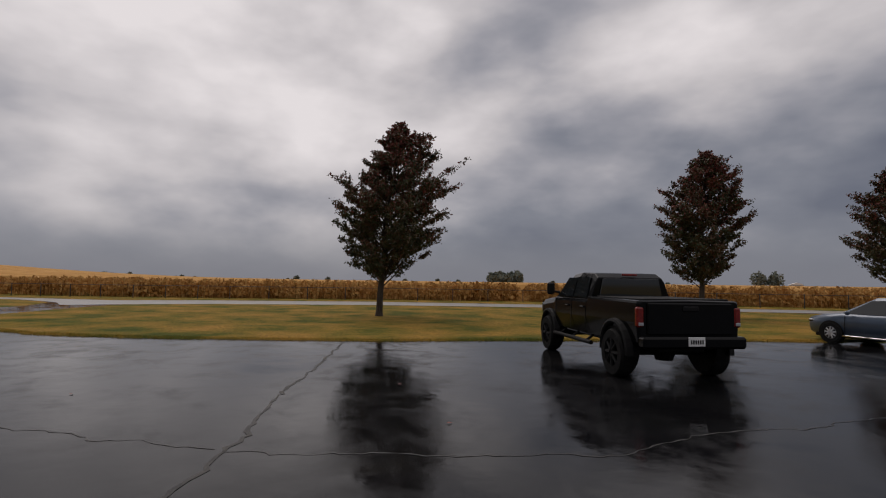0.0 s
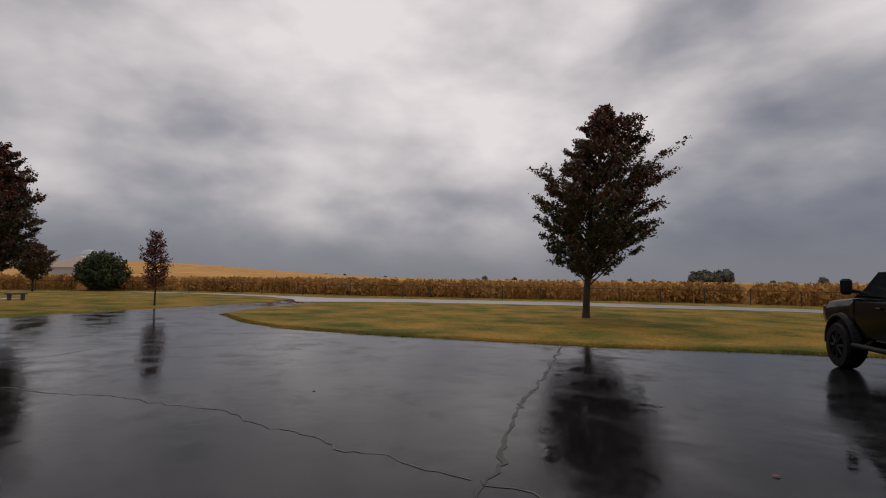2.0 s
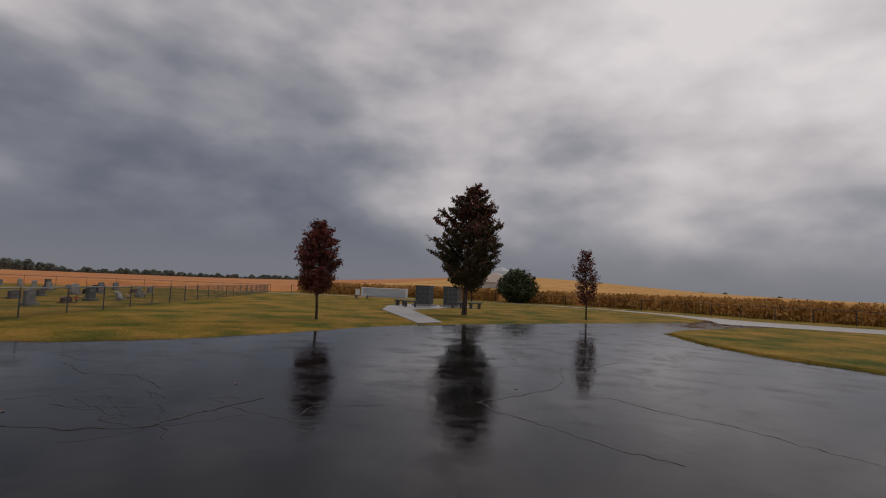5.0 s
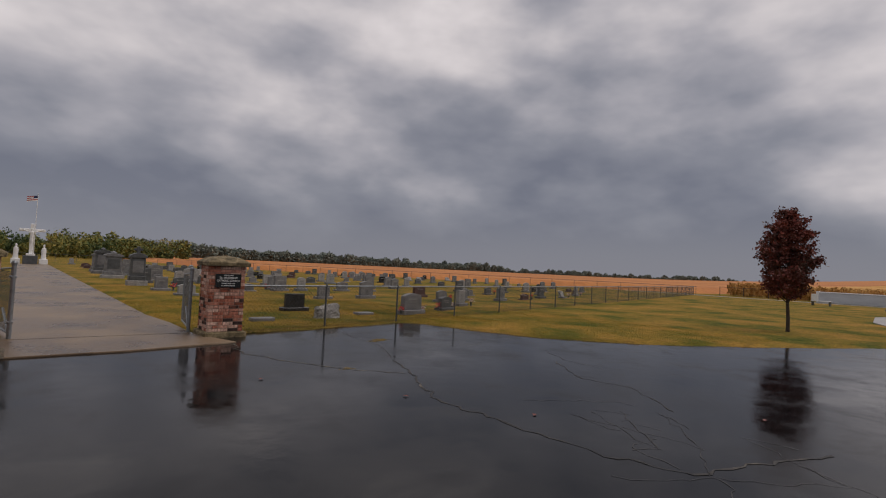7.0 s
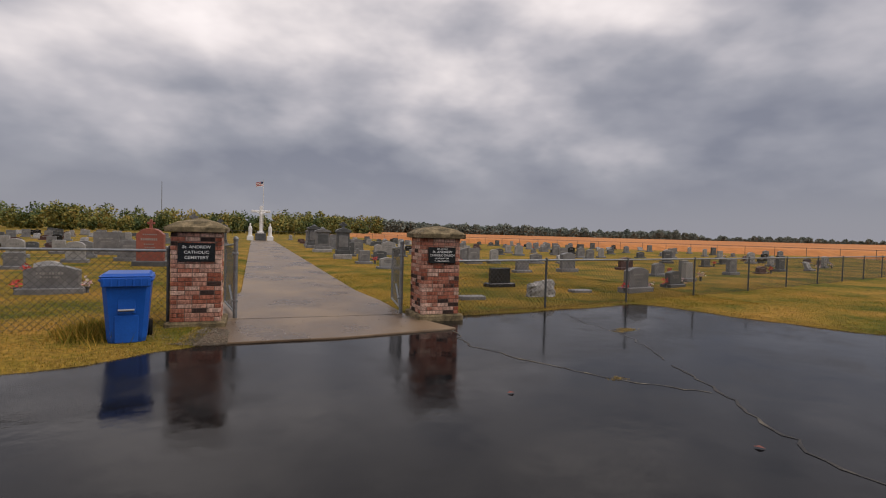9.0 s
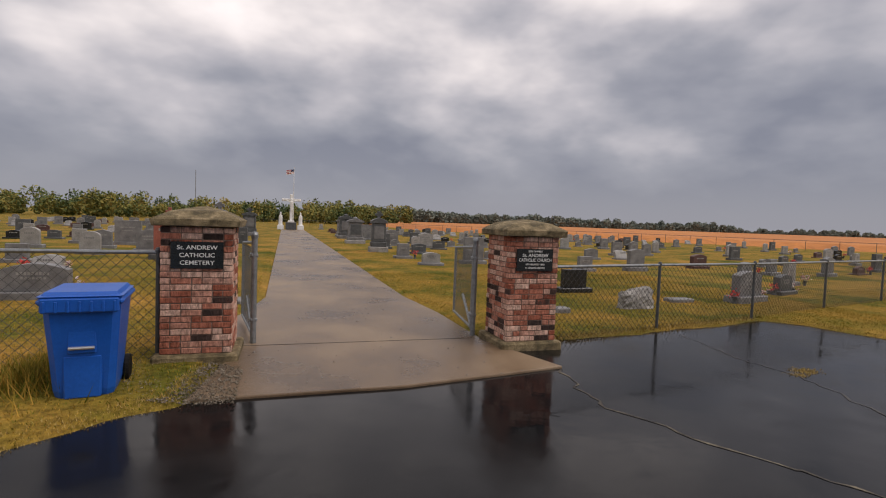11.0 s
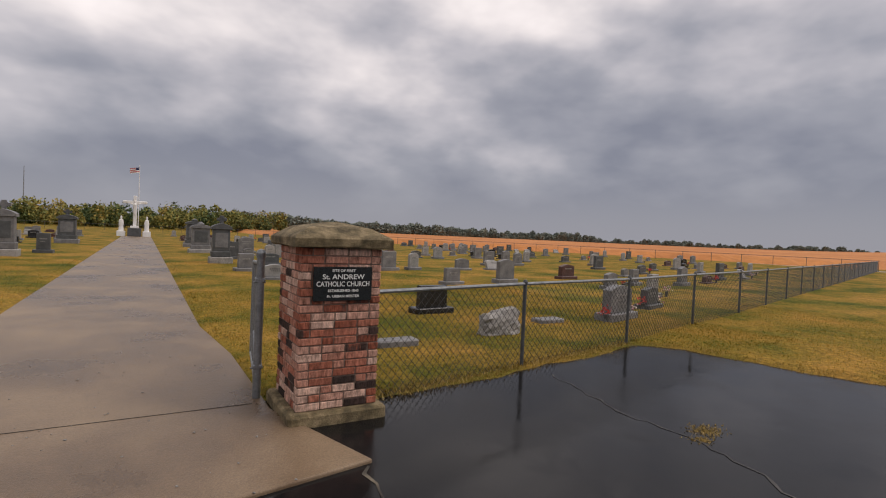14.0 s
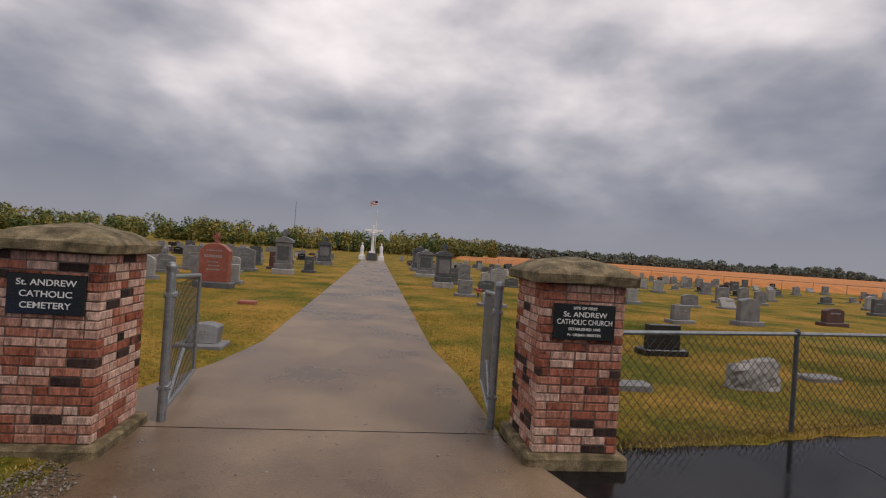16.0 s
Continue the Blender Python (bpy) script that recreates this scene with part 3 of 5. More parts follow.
# ---- pillars ----
def pillar(x0, label, lines):
    """A square brick gate pillar with a concrete foot, a hipped cap and a black plaque."""
    W, H, z0, PLQ = 0.70, 0.0677, 0.11, 0.355
    p = thing("gate_pillar", label, "gate pillar", pose(x0, 0, 0), "pillars of the gate")
    foot = Mesh().box((W / 2, W / 2, 0.03), (W + 0.15, W + 0.15, 0.16), 0.025)
    foot.ob("plinth", "cap", p, "grey concrete foot")
    core = Mesh().box((W / 2, W / 2, z0 + 10 * H), (W - 0.018, W - 0.018, 20 * H - 0.004))
    core.ob("mortar_core", "mortar", p)
    cap = Mesh()
    z, o, hw = z0 + 20 * H, W / 2, W / 2 + 0.075
    rings = [(hw - 0.015, z), (hw, z + 0.012), (hw + 0.004, z + 0.075), (hw - 0.02, z + 0.098), (0.28, z + 0.165), (0.04, z + 0.218)]
    for r, zz in rings:
        for sx, sy in ((-1, -1), (0, -1), (1, -1), (1, 0), (1, 1), (0, 1), (-1, 1), (-1, 0)):
            cap.v.append((o + sx * r * (1 + 0.012 * rng.standard_normal()), o + sy * r * (1 + 0.012 * rng.standard_normal()), zz + 0.004 * rng.standard_normal()))
    for k in range(len(rings) - 1):
        for i in range(8):
            cap.f.append((k * 8 + i, k * 8 + (i + 1) % 8, k * 8 + 8 + (i + 1) % 8, k * 8 + 8 + i))
    cap.f += [tuple(reversed(range(8))), tuple(range(40, 48))]
    cap.mi = [0] * len(cap.f)
    co = cap.ob("cap", "cap", p, "lichen-stained hipped concrete cap")
    pl = Mesh().box((PLQ, -0.012, 1.165), (0.51, 0.024, 0.285), 0.004).ob("plaque", "plaque", p, "polished black granite plaque with white lettering")
    for txt, size, zz in lines:
        cu = bpy.data.curves.new("lettering", "FONT")
        cu.body, cu.size, cu.align_x, cu.align_y, cu.extrude, cu.offset = txt, size, "CENTER", "CENTER", 0.0015, 0.0006
        tmp = new("lettering", cu)
        me = bpy.data.meshes.new_from_object(tmp.evaluated_get(bpy.context.evaluated_depsgraph_get()))
        bpy.data.objects.remove(tmp)
        me.materials.append(M["letter"])
        lt = new("lettering", me)
        lt.parent = pl
        lt.matrix_local = pose(PLQ, -0.0255, zz, 90, 0, 0)
        lt.scale.x = min(1.0, 0.46 / max(lt.dimensions.x, 0.01)) if lt.dimensions.x > 0.46 else 1.12
    return p


PILLAR_R = pillar(0.0, "pink and dark brick gate pillar bearing a church site plaque", [("SITE OF FIRST", 0.030, 1.275), ("St. ANDREW", 0.058, 1.223), ("CATHOLIC CHURCH", 0.058, 1.163), ("ESTABLISHED 1845", 0.029, 1.108), ("Fr. URBAN MEISTER", 0.029, 1.062)])
PILLAR_L = pillar(-3.95, "pink and dark brick gate pillar bearing a cemetery plaque", [("St. ANDREW", 0.062, 1.245), ("CATHOLIC", 0.062, 1.165), ("CEMETERY", 0.062, 1.085)])


# ---- fences ----
def chain_fence(name, pts, h, spacing, label, postmat, mesh=True, first=True, pitch=0.10, rail="galv", stout=0.024):
    """A chain-link fence: posts, a top rail, and crossing wires."""
    f = thing(name, label, "fence", pose(0, 0, 0))
    P = [Vector((x, y, 0)) for x, y in pts]
    posts, rails, wire = [], Mesh(), Mesh()
    for i in range(len(P) - 1):
        a, b = P[i], P[i + 1]
        L = (b - a).length
        n = max(1, round(L / spacing))
        for k in range(n + (i == len(P) - 2)):
            posts.append(a + (b - a) * (k / n))
        za, zb = float(hill(a.x, a.y)), float(hill(b.x, b.y))
        rails.tube(a + Vector((0, 0, h - 0.02 + za)), b + Vector((0, 0, h - 0.02 + zb)), 0.021, n=8)
        if mesh:
            u = (b - a) / L
            hh = h - 0.07
            s = -hh
            while s < L:
                for d in (1, -1):
                    s0, s1 = (s, s + hh) if d > 0 else (s + hh, s)
                    p, q = [s0, 0.03], [s1, 0.03 + hh]
                    for e, o in ((p, q), (q, p)):
                        for lim in (0.0, L):
                            if (lim == 0 and e[0] < 0) or (lim > 0 and e[0] > L):
                                k = (lim - o[0]) / (e[0] - o[0]) if e[0] != o[0] else 0
                                e[1] = o[1] + (e[1] - o[1]) * k
                                e[0] = lim
                    if abs(q[0] - p[0]) > 0.01:
                        off = Vector((u.y, -u.x, 0)) * (0.004 * d)
                        wire.tube(a + u * p[0] + off + Vector((0, 0, p[1])), a + u * q[0] + off + Vector((0, 0, q[1])), 0.0032, n=3, cap=False)
                s += pitch
    shared = Mesh().tube((0, 0, -0.1), (0, 0, h - 0.01), stout, n=10).lathe([(0.03, h - 0.02), (0.032, h + 0.005), (0.02, h + 0.03), (0.004, h + 0.036)], n=10).data("post", postmat)
    for p in posts:
        o = new("post", shared)
        o.parent, o.location = f, p + Vector((0, 0, float(hill(p.x, p.y))))
    rails.ob("top_rail", rail, f)
    if mesh:
        wire.ob("wire_mesh", "wire", f)
    return f


chain_fence("chain_link_fence", FENCE_R[:-1] + [(60, 16.9)], 1.07, 2.85, "grey chain-link cemetery fence with dark posts", "darkpost")
chain_fence("chain_link_fence", [(-3.99, 0.12), (-7.0, -0.05), (-10, -0.2), (-30, -1.2)], 1.2, 3.0, "tall grey chain-link cemetery fence beside the gate", "darkpost")
chain_fence("chain_link_fence", FENCE_FAR, 1.15, 3.0, "dark chain-link fence along the corn field", "wire", mesh=False, rail="wire", stout=0.036)
chain_fence("chain_link_fence", [(62, 17.5), (44, 48), (18, 85), (-20, 100)], 1.1, 3.0, "thin wire fence at the back of the cemetery", "darkpost", mesh=False, rail="darkpost")


def gate_leaf(x, y, turn, mirror):
    """A chain-link gate leaf folded open, hung from a stout grey post."""
    g = thing("gate", "grey pipe gate leaf folded open beside the drive", "gate", pose(x, y, 0, 0, 0, turn), "leaves of the gate")
    Mesh().tube((0, 0, -0.05), (0, 0, 1.36), 0.037, n=14).lathe([(0.043, 1.33), (0.045, 1.37), (0.03, 1.40), (0.004, 1.41)], n=14).ob("gate_post", "galv", g, smooth=False)
    fr = Mesh()
    for a, b in (((0.11, 0, 0.1), (0.11, 0, 1.27)), ((0.11, 0, 1.27), (1.45, 0, 1.20)), ((0.11, 0, 0.12), (1.45, 0, 0.12)), ((1.45, 0, 0.12), (1.45, 0, 1.20)), ((0.11, 0, 0.14), (0.75, 0, 0.5))):
        fr.tube(a, b, 0.021, n=10)
    fr.ob("leaf_frame", "galv", g)
    wm = Mesh()
    for i in range(-16, 22):
        for d in (1, -1):
            a, b = [0.11 + i * 0.06, 0.14], [0.11 + i * 0.06 + 1.06, 1.20]
            if d < 0:
                a[0], b[0] = b[0], a[0]
            p, q = Vector((a[0], 0.005 * d, a[1])), Vector((b[0], 0.005 * d, b[1]))
            for lim in (0.12, 1.44):
                for e, o in ((p, q), (q, p)):
                    if (lim < 1 and e.x < lim) or (lim > 1 and e.x > lim):
                        k = (lim - o.x) / (e.x - o.x) if abs(e.x - o.x) > 1e-6 else 0
                        e.z, e.x = o.z + (e.z - o.z) * k, lim
            if abs(p.x - q.x) > 0.02 and 0 <= min(p.z, q.z):
                wm.tube(p, q, 0.0022, n=3, cap=False)
    wm.ob("wire_mesh", "wire", g)
    for z in (0.32, 1.12):
        Mesh().box((0.05, 0, z), (0.17, 0.085, 0.045), 0.01).tube((0.03, -0.05, z - 0.02), (0.03, 0.06, z - 0.02), 0.009).ob("hinge", "galv", g)
    return g


gate_leaf(-0.16, 0.78, 82, 1)
gate_leaf(-3.07, 0.76, 99, -1)


# ---- trees ----
def leaves(name, centres, normals, size, material, parent, label="", tops=None):
    """Small four-cornered leaves, one island each; tops gives the share of each leaf that has the second material."""
    n = len(centres)
    c = np.asarray(centres, float)
    a = rng.standard_normal((n, 3)); a /= np.linalg.norm(a, axis=1, keepdims=True)
    b = np.cross(a, rng.standard_normal((n, 3))); b /= np.linalg.norm(b, axis=1, keepdims=True)
    s = size * (0.6 + 0.8 * rng.random((n, 1)))
    v = np.stack([c - a * s, c + b * s * 0.55, c + a * s, c - b * s * 0.55], 1).reshape(-1, 3)
    f = np.arange(4 * n).reshape(n, 4)
    o = new(name, raw(name, v, f, material))
    if tops is not None:
        o.data.materials.append(M["leaf_red"])
        o.data.polygons.foreach_set("material_index", (rng.random(n) < tops).astype(np.int32))
    o.parent = parent
    if label:
        o["label"] = label
    return o


def tree(x, y, h, crown_r, clear, label, material, n_leaf, leaf=0.12, seed=1, lobes=(), lean=0.0, way=0.0, trunk=0.16, shape=0.8):
    """A tapered trunk that runs up through the crown, limbs that rise from it, twigs, and leaves in clumps along the twigs."""
    r = np.random.default_rng(seed)
    t = thing("tree", label, "tree", pose(x, y, 0.02 + float(hill(x, y))))
    wood = Mesh()
    lx, ly = lean * math.cos(radians(way)), lean * math.sin(radians(way))
    pts = [Vector((lx * (k / 8) ** 1.5 + 0.05 * r.standard_normal() * (k > 1), ly * (k / 8) ** 1.5 + 0.05 * r.standard_normal() * (k > 1), h * 0.93 * k / 8)) for k in range(9)]
    rad = [trunk * (1 - 0.93 * k / 8) + 0.008 for k in range(9)]
    wood.tube((0, 0, -0.15), (0, 0, 0.25), trunk * 1.45, trunk * 1.02, 10)
    for k in range(8):
        wood.tube(pts[k], pts[k + 1], rad[k], rad[k + 1], 9)
    C = []
    nl = int(46 + h * 9)
    for i in range(nl):
        f = (i + r.random()) / nl
        z = clear + (h * 0.96 - clear) * f
        ang = i * 2.39996 + 0.5 * r.standard_normal()
        env = crown_r * max(0.06, (math.sin(math.pi * min(1, (f * 0.93 + 0.09)) ** shape)) ** 0.75)
        for la, lz0, lz1, lk in lobes:
            d = abs((math.degrees(ang) - la + 180) % 360 - 180)
            if lz0 < f < lz1 and d < 75:
                env *= lk
        L = env * (0.62 + 0.44 * r.random())
        k = min(7, int(z / (h * 0.93) * 8))
        base = pts[k].lerp(pts[k + 1], z / (h * 0.93) * 8 - k)
        base = base - Vector((0, 0, min(0.9, L * 0.42)))
        tip = Vector((base.x + math.cos(ang) * L, base.y + math.sin(ang) * L, z + L * (0.26 + 0.28 * r.random())))
        mid = base.lerp(tip, 0.5) + Vector((0, 0, 0.08 * L))
        wood.tube(base, mid, 0.010 * L + 0.014, 0.008 * L + 0.008, 5, False)
        wood.tube(mid, tip, 0.008 * L + 0.008, 0.005, 5, False)
        m = int(n_leaf / nl * (0.35 + 1.3 * L / crown_r))
        for j in range(max(4, int(4 + L * 5.0))):
            g = 0.22 + 0.78 * r.random() ** 0.8
            p0 = base.lerp(mid, g * 2) if g < 0.5 else mid.lerp(tip, g * 2 - 1)
            q = ang + r.standard_normal() * 1.1
            tl = (0.22 + 0.25 * L * (1 - 0.5 * g)) * (0.6 + 0.7 * r.random())
            p1 = p0 + Vector((math.cos(q) * tl, math.sin(q) * tl, tl * (0.25 + 0.5 * r.random())))
            wood.tube(p0, p1, 0.009, 0.003, 3, False)
            cnt = max(6, int(1.9 * m / max(4, int(4 + L * 5.0))))
            for _ in range(cnt):
                e = r.random() ** 0.7
                C.append(tuple(p0.lerp(p1, e * 1.15) + Vector(r.standard_normal(3)) * (0.035 + 0.055 * tl)))
    wood.ob("trunk", "bark", t, "dark grey bark")
    hz = np.array([c[2] for c in C]) / h
    leaves("crown", C, None, leaf * 0.78, material, t, tops=np.clip((hz - 0.45) * 1.3, 0, 0.75) if material == "leaf_dark" else None)
    return t


tree(10.5, -33.8, 9.75, 2.5, 1.9, "tall dark maple turning red, standing in the island lawn", "leaf_dark", 26000, 0.085, 3, lobes=((216, 0.55, 0.65, 0.60), (216, 0.0, 0.55, 1.25), (216, 0.65, 1.0, 1.22), (36, 0.52, 1.0, 0.72)), lean=0.8, way=216, trunk=0.16)
tree(26.7, -10.9, 8.0, 2.0, 1.6, "dark red-topped maple beside the concrete walk", "leaf_dark", 22000, 0.085, 5, lean=0.35, way=-75, trunk=0.15)
tree(17.6, -5.1, 4.35, 0.84, 1.15, "young maple with red autumn leaves on the lawn", "leaf_red", 9000, 0.065, 8, trunk=0.055, shape=0.75)
tree(27.4, -18.1, 4.2, 0.62, 0.95, "slender sapling with sparse dark red leaves", "leaf_red", 1500, 0.07, 9, trunk=0.045)
tree(-1.7, -46.0, 9.3, 2.2, 2.0, "dark maple turning red beyond the parked truck", "leaf_dark", 18000, 0.09, 11, lean=0.4, way=216, trunk=0.15)
tree(-10.6, -53.6, 9.0, 2.2, 1.9, "dark red maple beyond the parked sedan", "leaf_dark", 15000, 0.09, 12, trunk=0.15)
tree(61.0, -9.6, 5.0, 1.8, 1.3, "small dark maple by the far drive", "leaf_dark", 5000, 0.12, 13, trunk=0.09)


def bush(x, y, h, r0, label):
    b = thing("bush", label, "bush", pose(x, y, float(hill(x, y))))
    C, st = [], Mesh()
    for i in range(150):
        a, f = i * 2.4, (i + 0.5) / 150
        rr = r0 * math.sqrt(f) * (0.9 + 0.2 * rng.random())
        top = h * (1 - 0.62 * f ** 1.6) * (0.88 + 0.2 * rng.random())
        st.tube((math.cos(a) * rr * 0.3, math.sin(a) * rr * 0.3, 0), (math.cos(a) * rr, math.sin(a) * rr, top), 0.03, 0.006, 4, False)
        for _ in range(70):
            e = rng.random() ** 0.55
            C.append((math.cos(a) * rr * (0.3 + 0.7 * e) + 0.16 * rng.standard_normal(), math.sin(a) * rr * (0.3 + 0.7 * e) + 0.16 * rng.standard_normal(), max(0.05, top * e + 0.12 * rng.standard_normal())))
    st.ob("stems", "bark", b)
    leaves("foliage", C, None, 0.15, "leaf_bush", b)
    return b


bush(64.8, -15.4, 4.3, 2.9, "large rounded dark green cedar bush by the fence")


def woods(name, pts, h0, h1, depth, n, material, leaf, label):
    """A far belt of trees, as clumps of leaf cards on rising crowns."""
    V = []
    P = np.array(pts, float)
    Ls = np.hypot(*np.diff(P, axis=0).T)
    for i in range(len(Ls)):
        u = (P[i + 1] - P[i]) / Ls[i]
        nr = np.array([-u[1], u[0]])
        for _ in range(int(n * Ls[i] / Ls.sum())):
            c = P[i] + u * rng.random() * Ls[i] + nr * rng.random() * depth
            h = h0 + (h1 - h0) * rng.random() ** 2.2 + 0.12 * h0 * math.sin(c[0] * 0.11) + 0.1 * h0 * math.sin(c[0] * 0.037 + 1)
            cr = h * (0.30 + 0.18 * rng.random())
            k = 300
            d = rng.standard_normal((k, 3)); d /= np.linalg.norm(d, axis=1, keepdims=True)
            d *= (0.55 + 0.5 * rng.random((k, 1)))
            q = np.stack([c[0] + d[:, 0] * cr, c[1] + d[:, 1] * cr, h * 0.54 + d[:, 2] * h * 0.48], 1)
            q[:, 2] += float(hill(c[0], c[1]))
            V.append(q)
    C = np.concatenate(V)
    e = thing(name, label, "woods", pose(0, 0, 0), kind="stuff")
    o = leaves("foliage", C, None, leaf, material, e)
    o["kind"] = "stuff"
    return e


woods("woodland", [(-190, 60), (-120, 105), (-60, 125), (0, 135), (40, 150)], 2.9, 7.0, 45, 640, "leaf_wood", 0.36, "belt of green and yellow autumn woodland behind the graves")
# distant belts, their haze carried by the pale leaf colour
woods("far_woods", [(40, 260), (140, 330), (260, 330), (330, 300)], 5, 9.5, 40, 620, "leaf_hazed", 0.95, "hazy far line of trees beyond the field")
woods("far_woods", [(330, 420), (520, 330), (700, 230)], 3.5, 8, 60, 330, "leaf_hazed", 1.2, "thin hazy trees on the horizon")
woods("far_woods", [(700, -140), (560, -420), (300, -560), (100, -640)], 3, 9, 30, 26, "leaf_hazed", 2.2, "scattered dark trees on the horizon beyond the corn")
woods("far_woods", [(190, -400), (214, -392)], 8, 11, 12, 12, "leaf_hazed", 1.8, "clump of dark trees on the horizon")
woods("far_woods", [(14, -432), (27, -428)], 8, 12, 8, 5, "leaf_hazed", 0.9, "two dark trees on the horizon beside a farm")


# ---- vehicles ----
def wheel(parent, c, r, wd, side, rimmat, spokes):
    wl = new("wheel"); wl.parent = parent
    wl.location = c
    wl.rotation_euler = (0, radians(90 * side), 0)
    Mesh().lathe([(r * 0.62, -wd / 2), (r * 0.93, -wd / 2), (r, -wd * 0.36), (r, wd * 0.36), (r * 0.93, wd / 2), (r * 0.62, wd / 2), (r * 0.60, wd * 0.3), (r * 0.6, -wd * 0.3)], n=28).ob("tyre", "rubber", wl)
    rim = Mesh().lathe([(r * 0.60, wd * 0.16), (r * 0.61, wd * 0.42), (r * 0.56, wd * 0.44), (r * 0.54, wd * 0.20), (0.02, wd * 0.16)], n=24)
    for i in range(spokes):
        rim.box((0, 0, 0), (0.01, 0.01, 0.01))
        a = 2 * math.pi * i / spokes
        rim.tube((math.cos(a) * 0.05, math.sin(a) * 0.05, wd * 0.40), (math.cos(a) * r * 0.56, math.sin(a) * r * 0.56, wd * 0.40), r * 0.10, r * 0.075, 6)
    rim.lathe([(r * 0.17, wd * 0.1), (r * 0.17, wd * 0.44), (r * 0.1, wd * 0.47)], n=14)
    rim.ob("rim", rimmat, wl)
    return wl


def loft(m, sections):
    """Skins a row of closed outlines, each of the same count of points, and closes both ends."""
    n = len(sections[0])
    o = len(m.v)
    for s in sections:
        m.v += [tuple(p) for p in s]
    for k in range(len(sections) - 1):
        for i in range(n):
            j = (i + 1) % n
            m.f.append((o + k * n + i, o + k * n + j, o + (k + 1) * n + j, o + (k + 1) * n + i))
    m.f += [tuple(o + i for i in reversed(range(n))), tuple(o + (len(sections) - 1) * n + i for i in range(n))]
    m.mi = [0] * len(m.f)
    return m


def hull(y, hw, z0, z1, r=0.12, tuck=0.05, belt=None):
    """One cross-section of a car body at y: a rounded box, tucked in at its foot."""
    b = belt or (z0 + z1) / 2
    half = [(0, z0), (hw - r - tuck, z0), (hw - tuck, z0 + r * 0.6), (hw, b), (hw - 0.01, z1 - r), (hw - r * 0.45, z1 - r * 0.25), (hw - r * 1.4, z1), (0, z1 + 0.015)]
    right = [(x, y, z) for x, z in half]
    left = [(-x, y, z) for x, z in reversed(half[1:-1])]
    return right + left


def arch(parent, x, y, z, r, side, material):
    """A wide wheel-arch flare."""
    m = Mesh()
    rings = []
    for i in range(13):
        a = math.pi * (i / 12) * 1.06 - 0.09
        rings.append([(x + side * dx, y + math.cos(a) * (r + dr), z + math.sin(a) * (r + dr)) for dx, dr in ((-0.06, 0.10), (0.055, 0.075), (0.075, 0.03), (0.05, -0.005), (-0.06, -0.01))])
    m.add([p for q in rings for p in q], [(k * 5 + i, k * 5 + i + 1, k * 5 + 6 + i, k * 5 + 5 + i) for k in range(12) for i in range(4)])
    return m.ob("wheel_arch", material, parent)


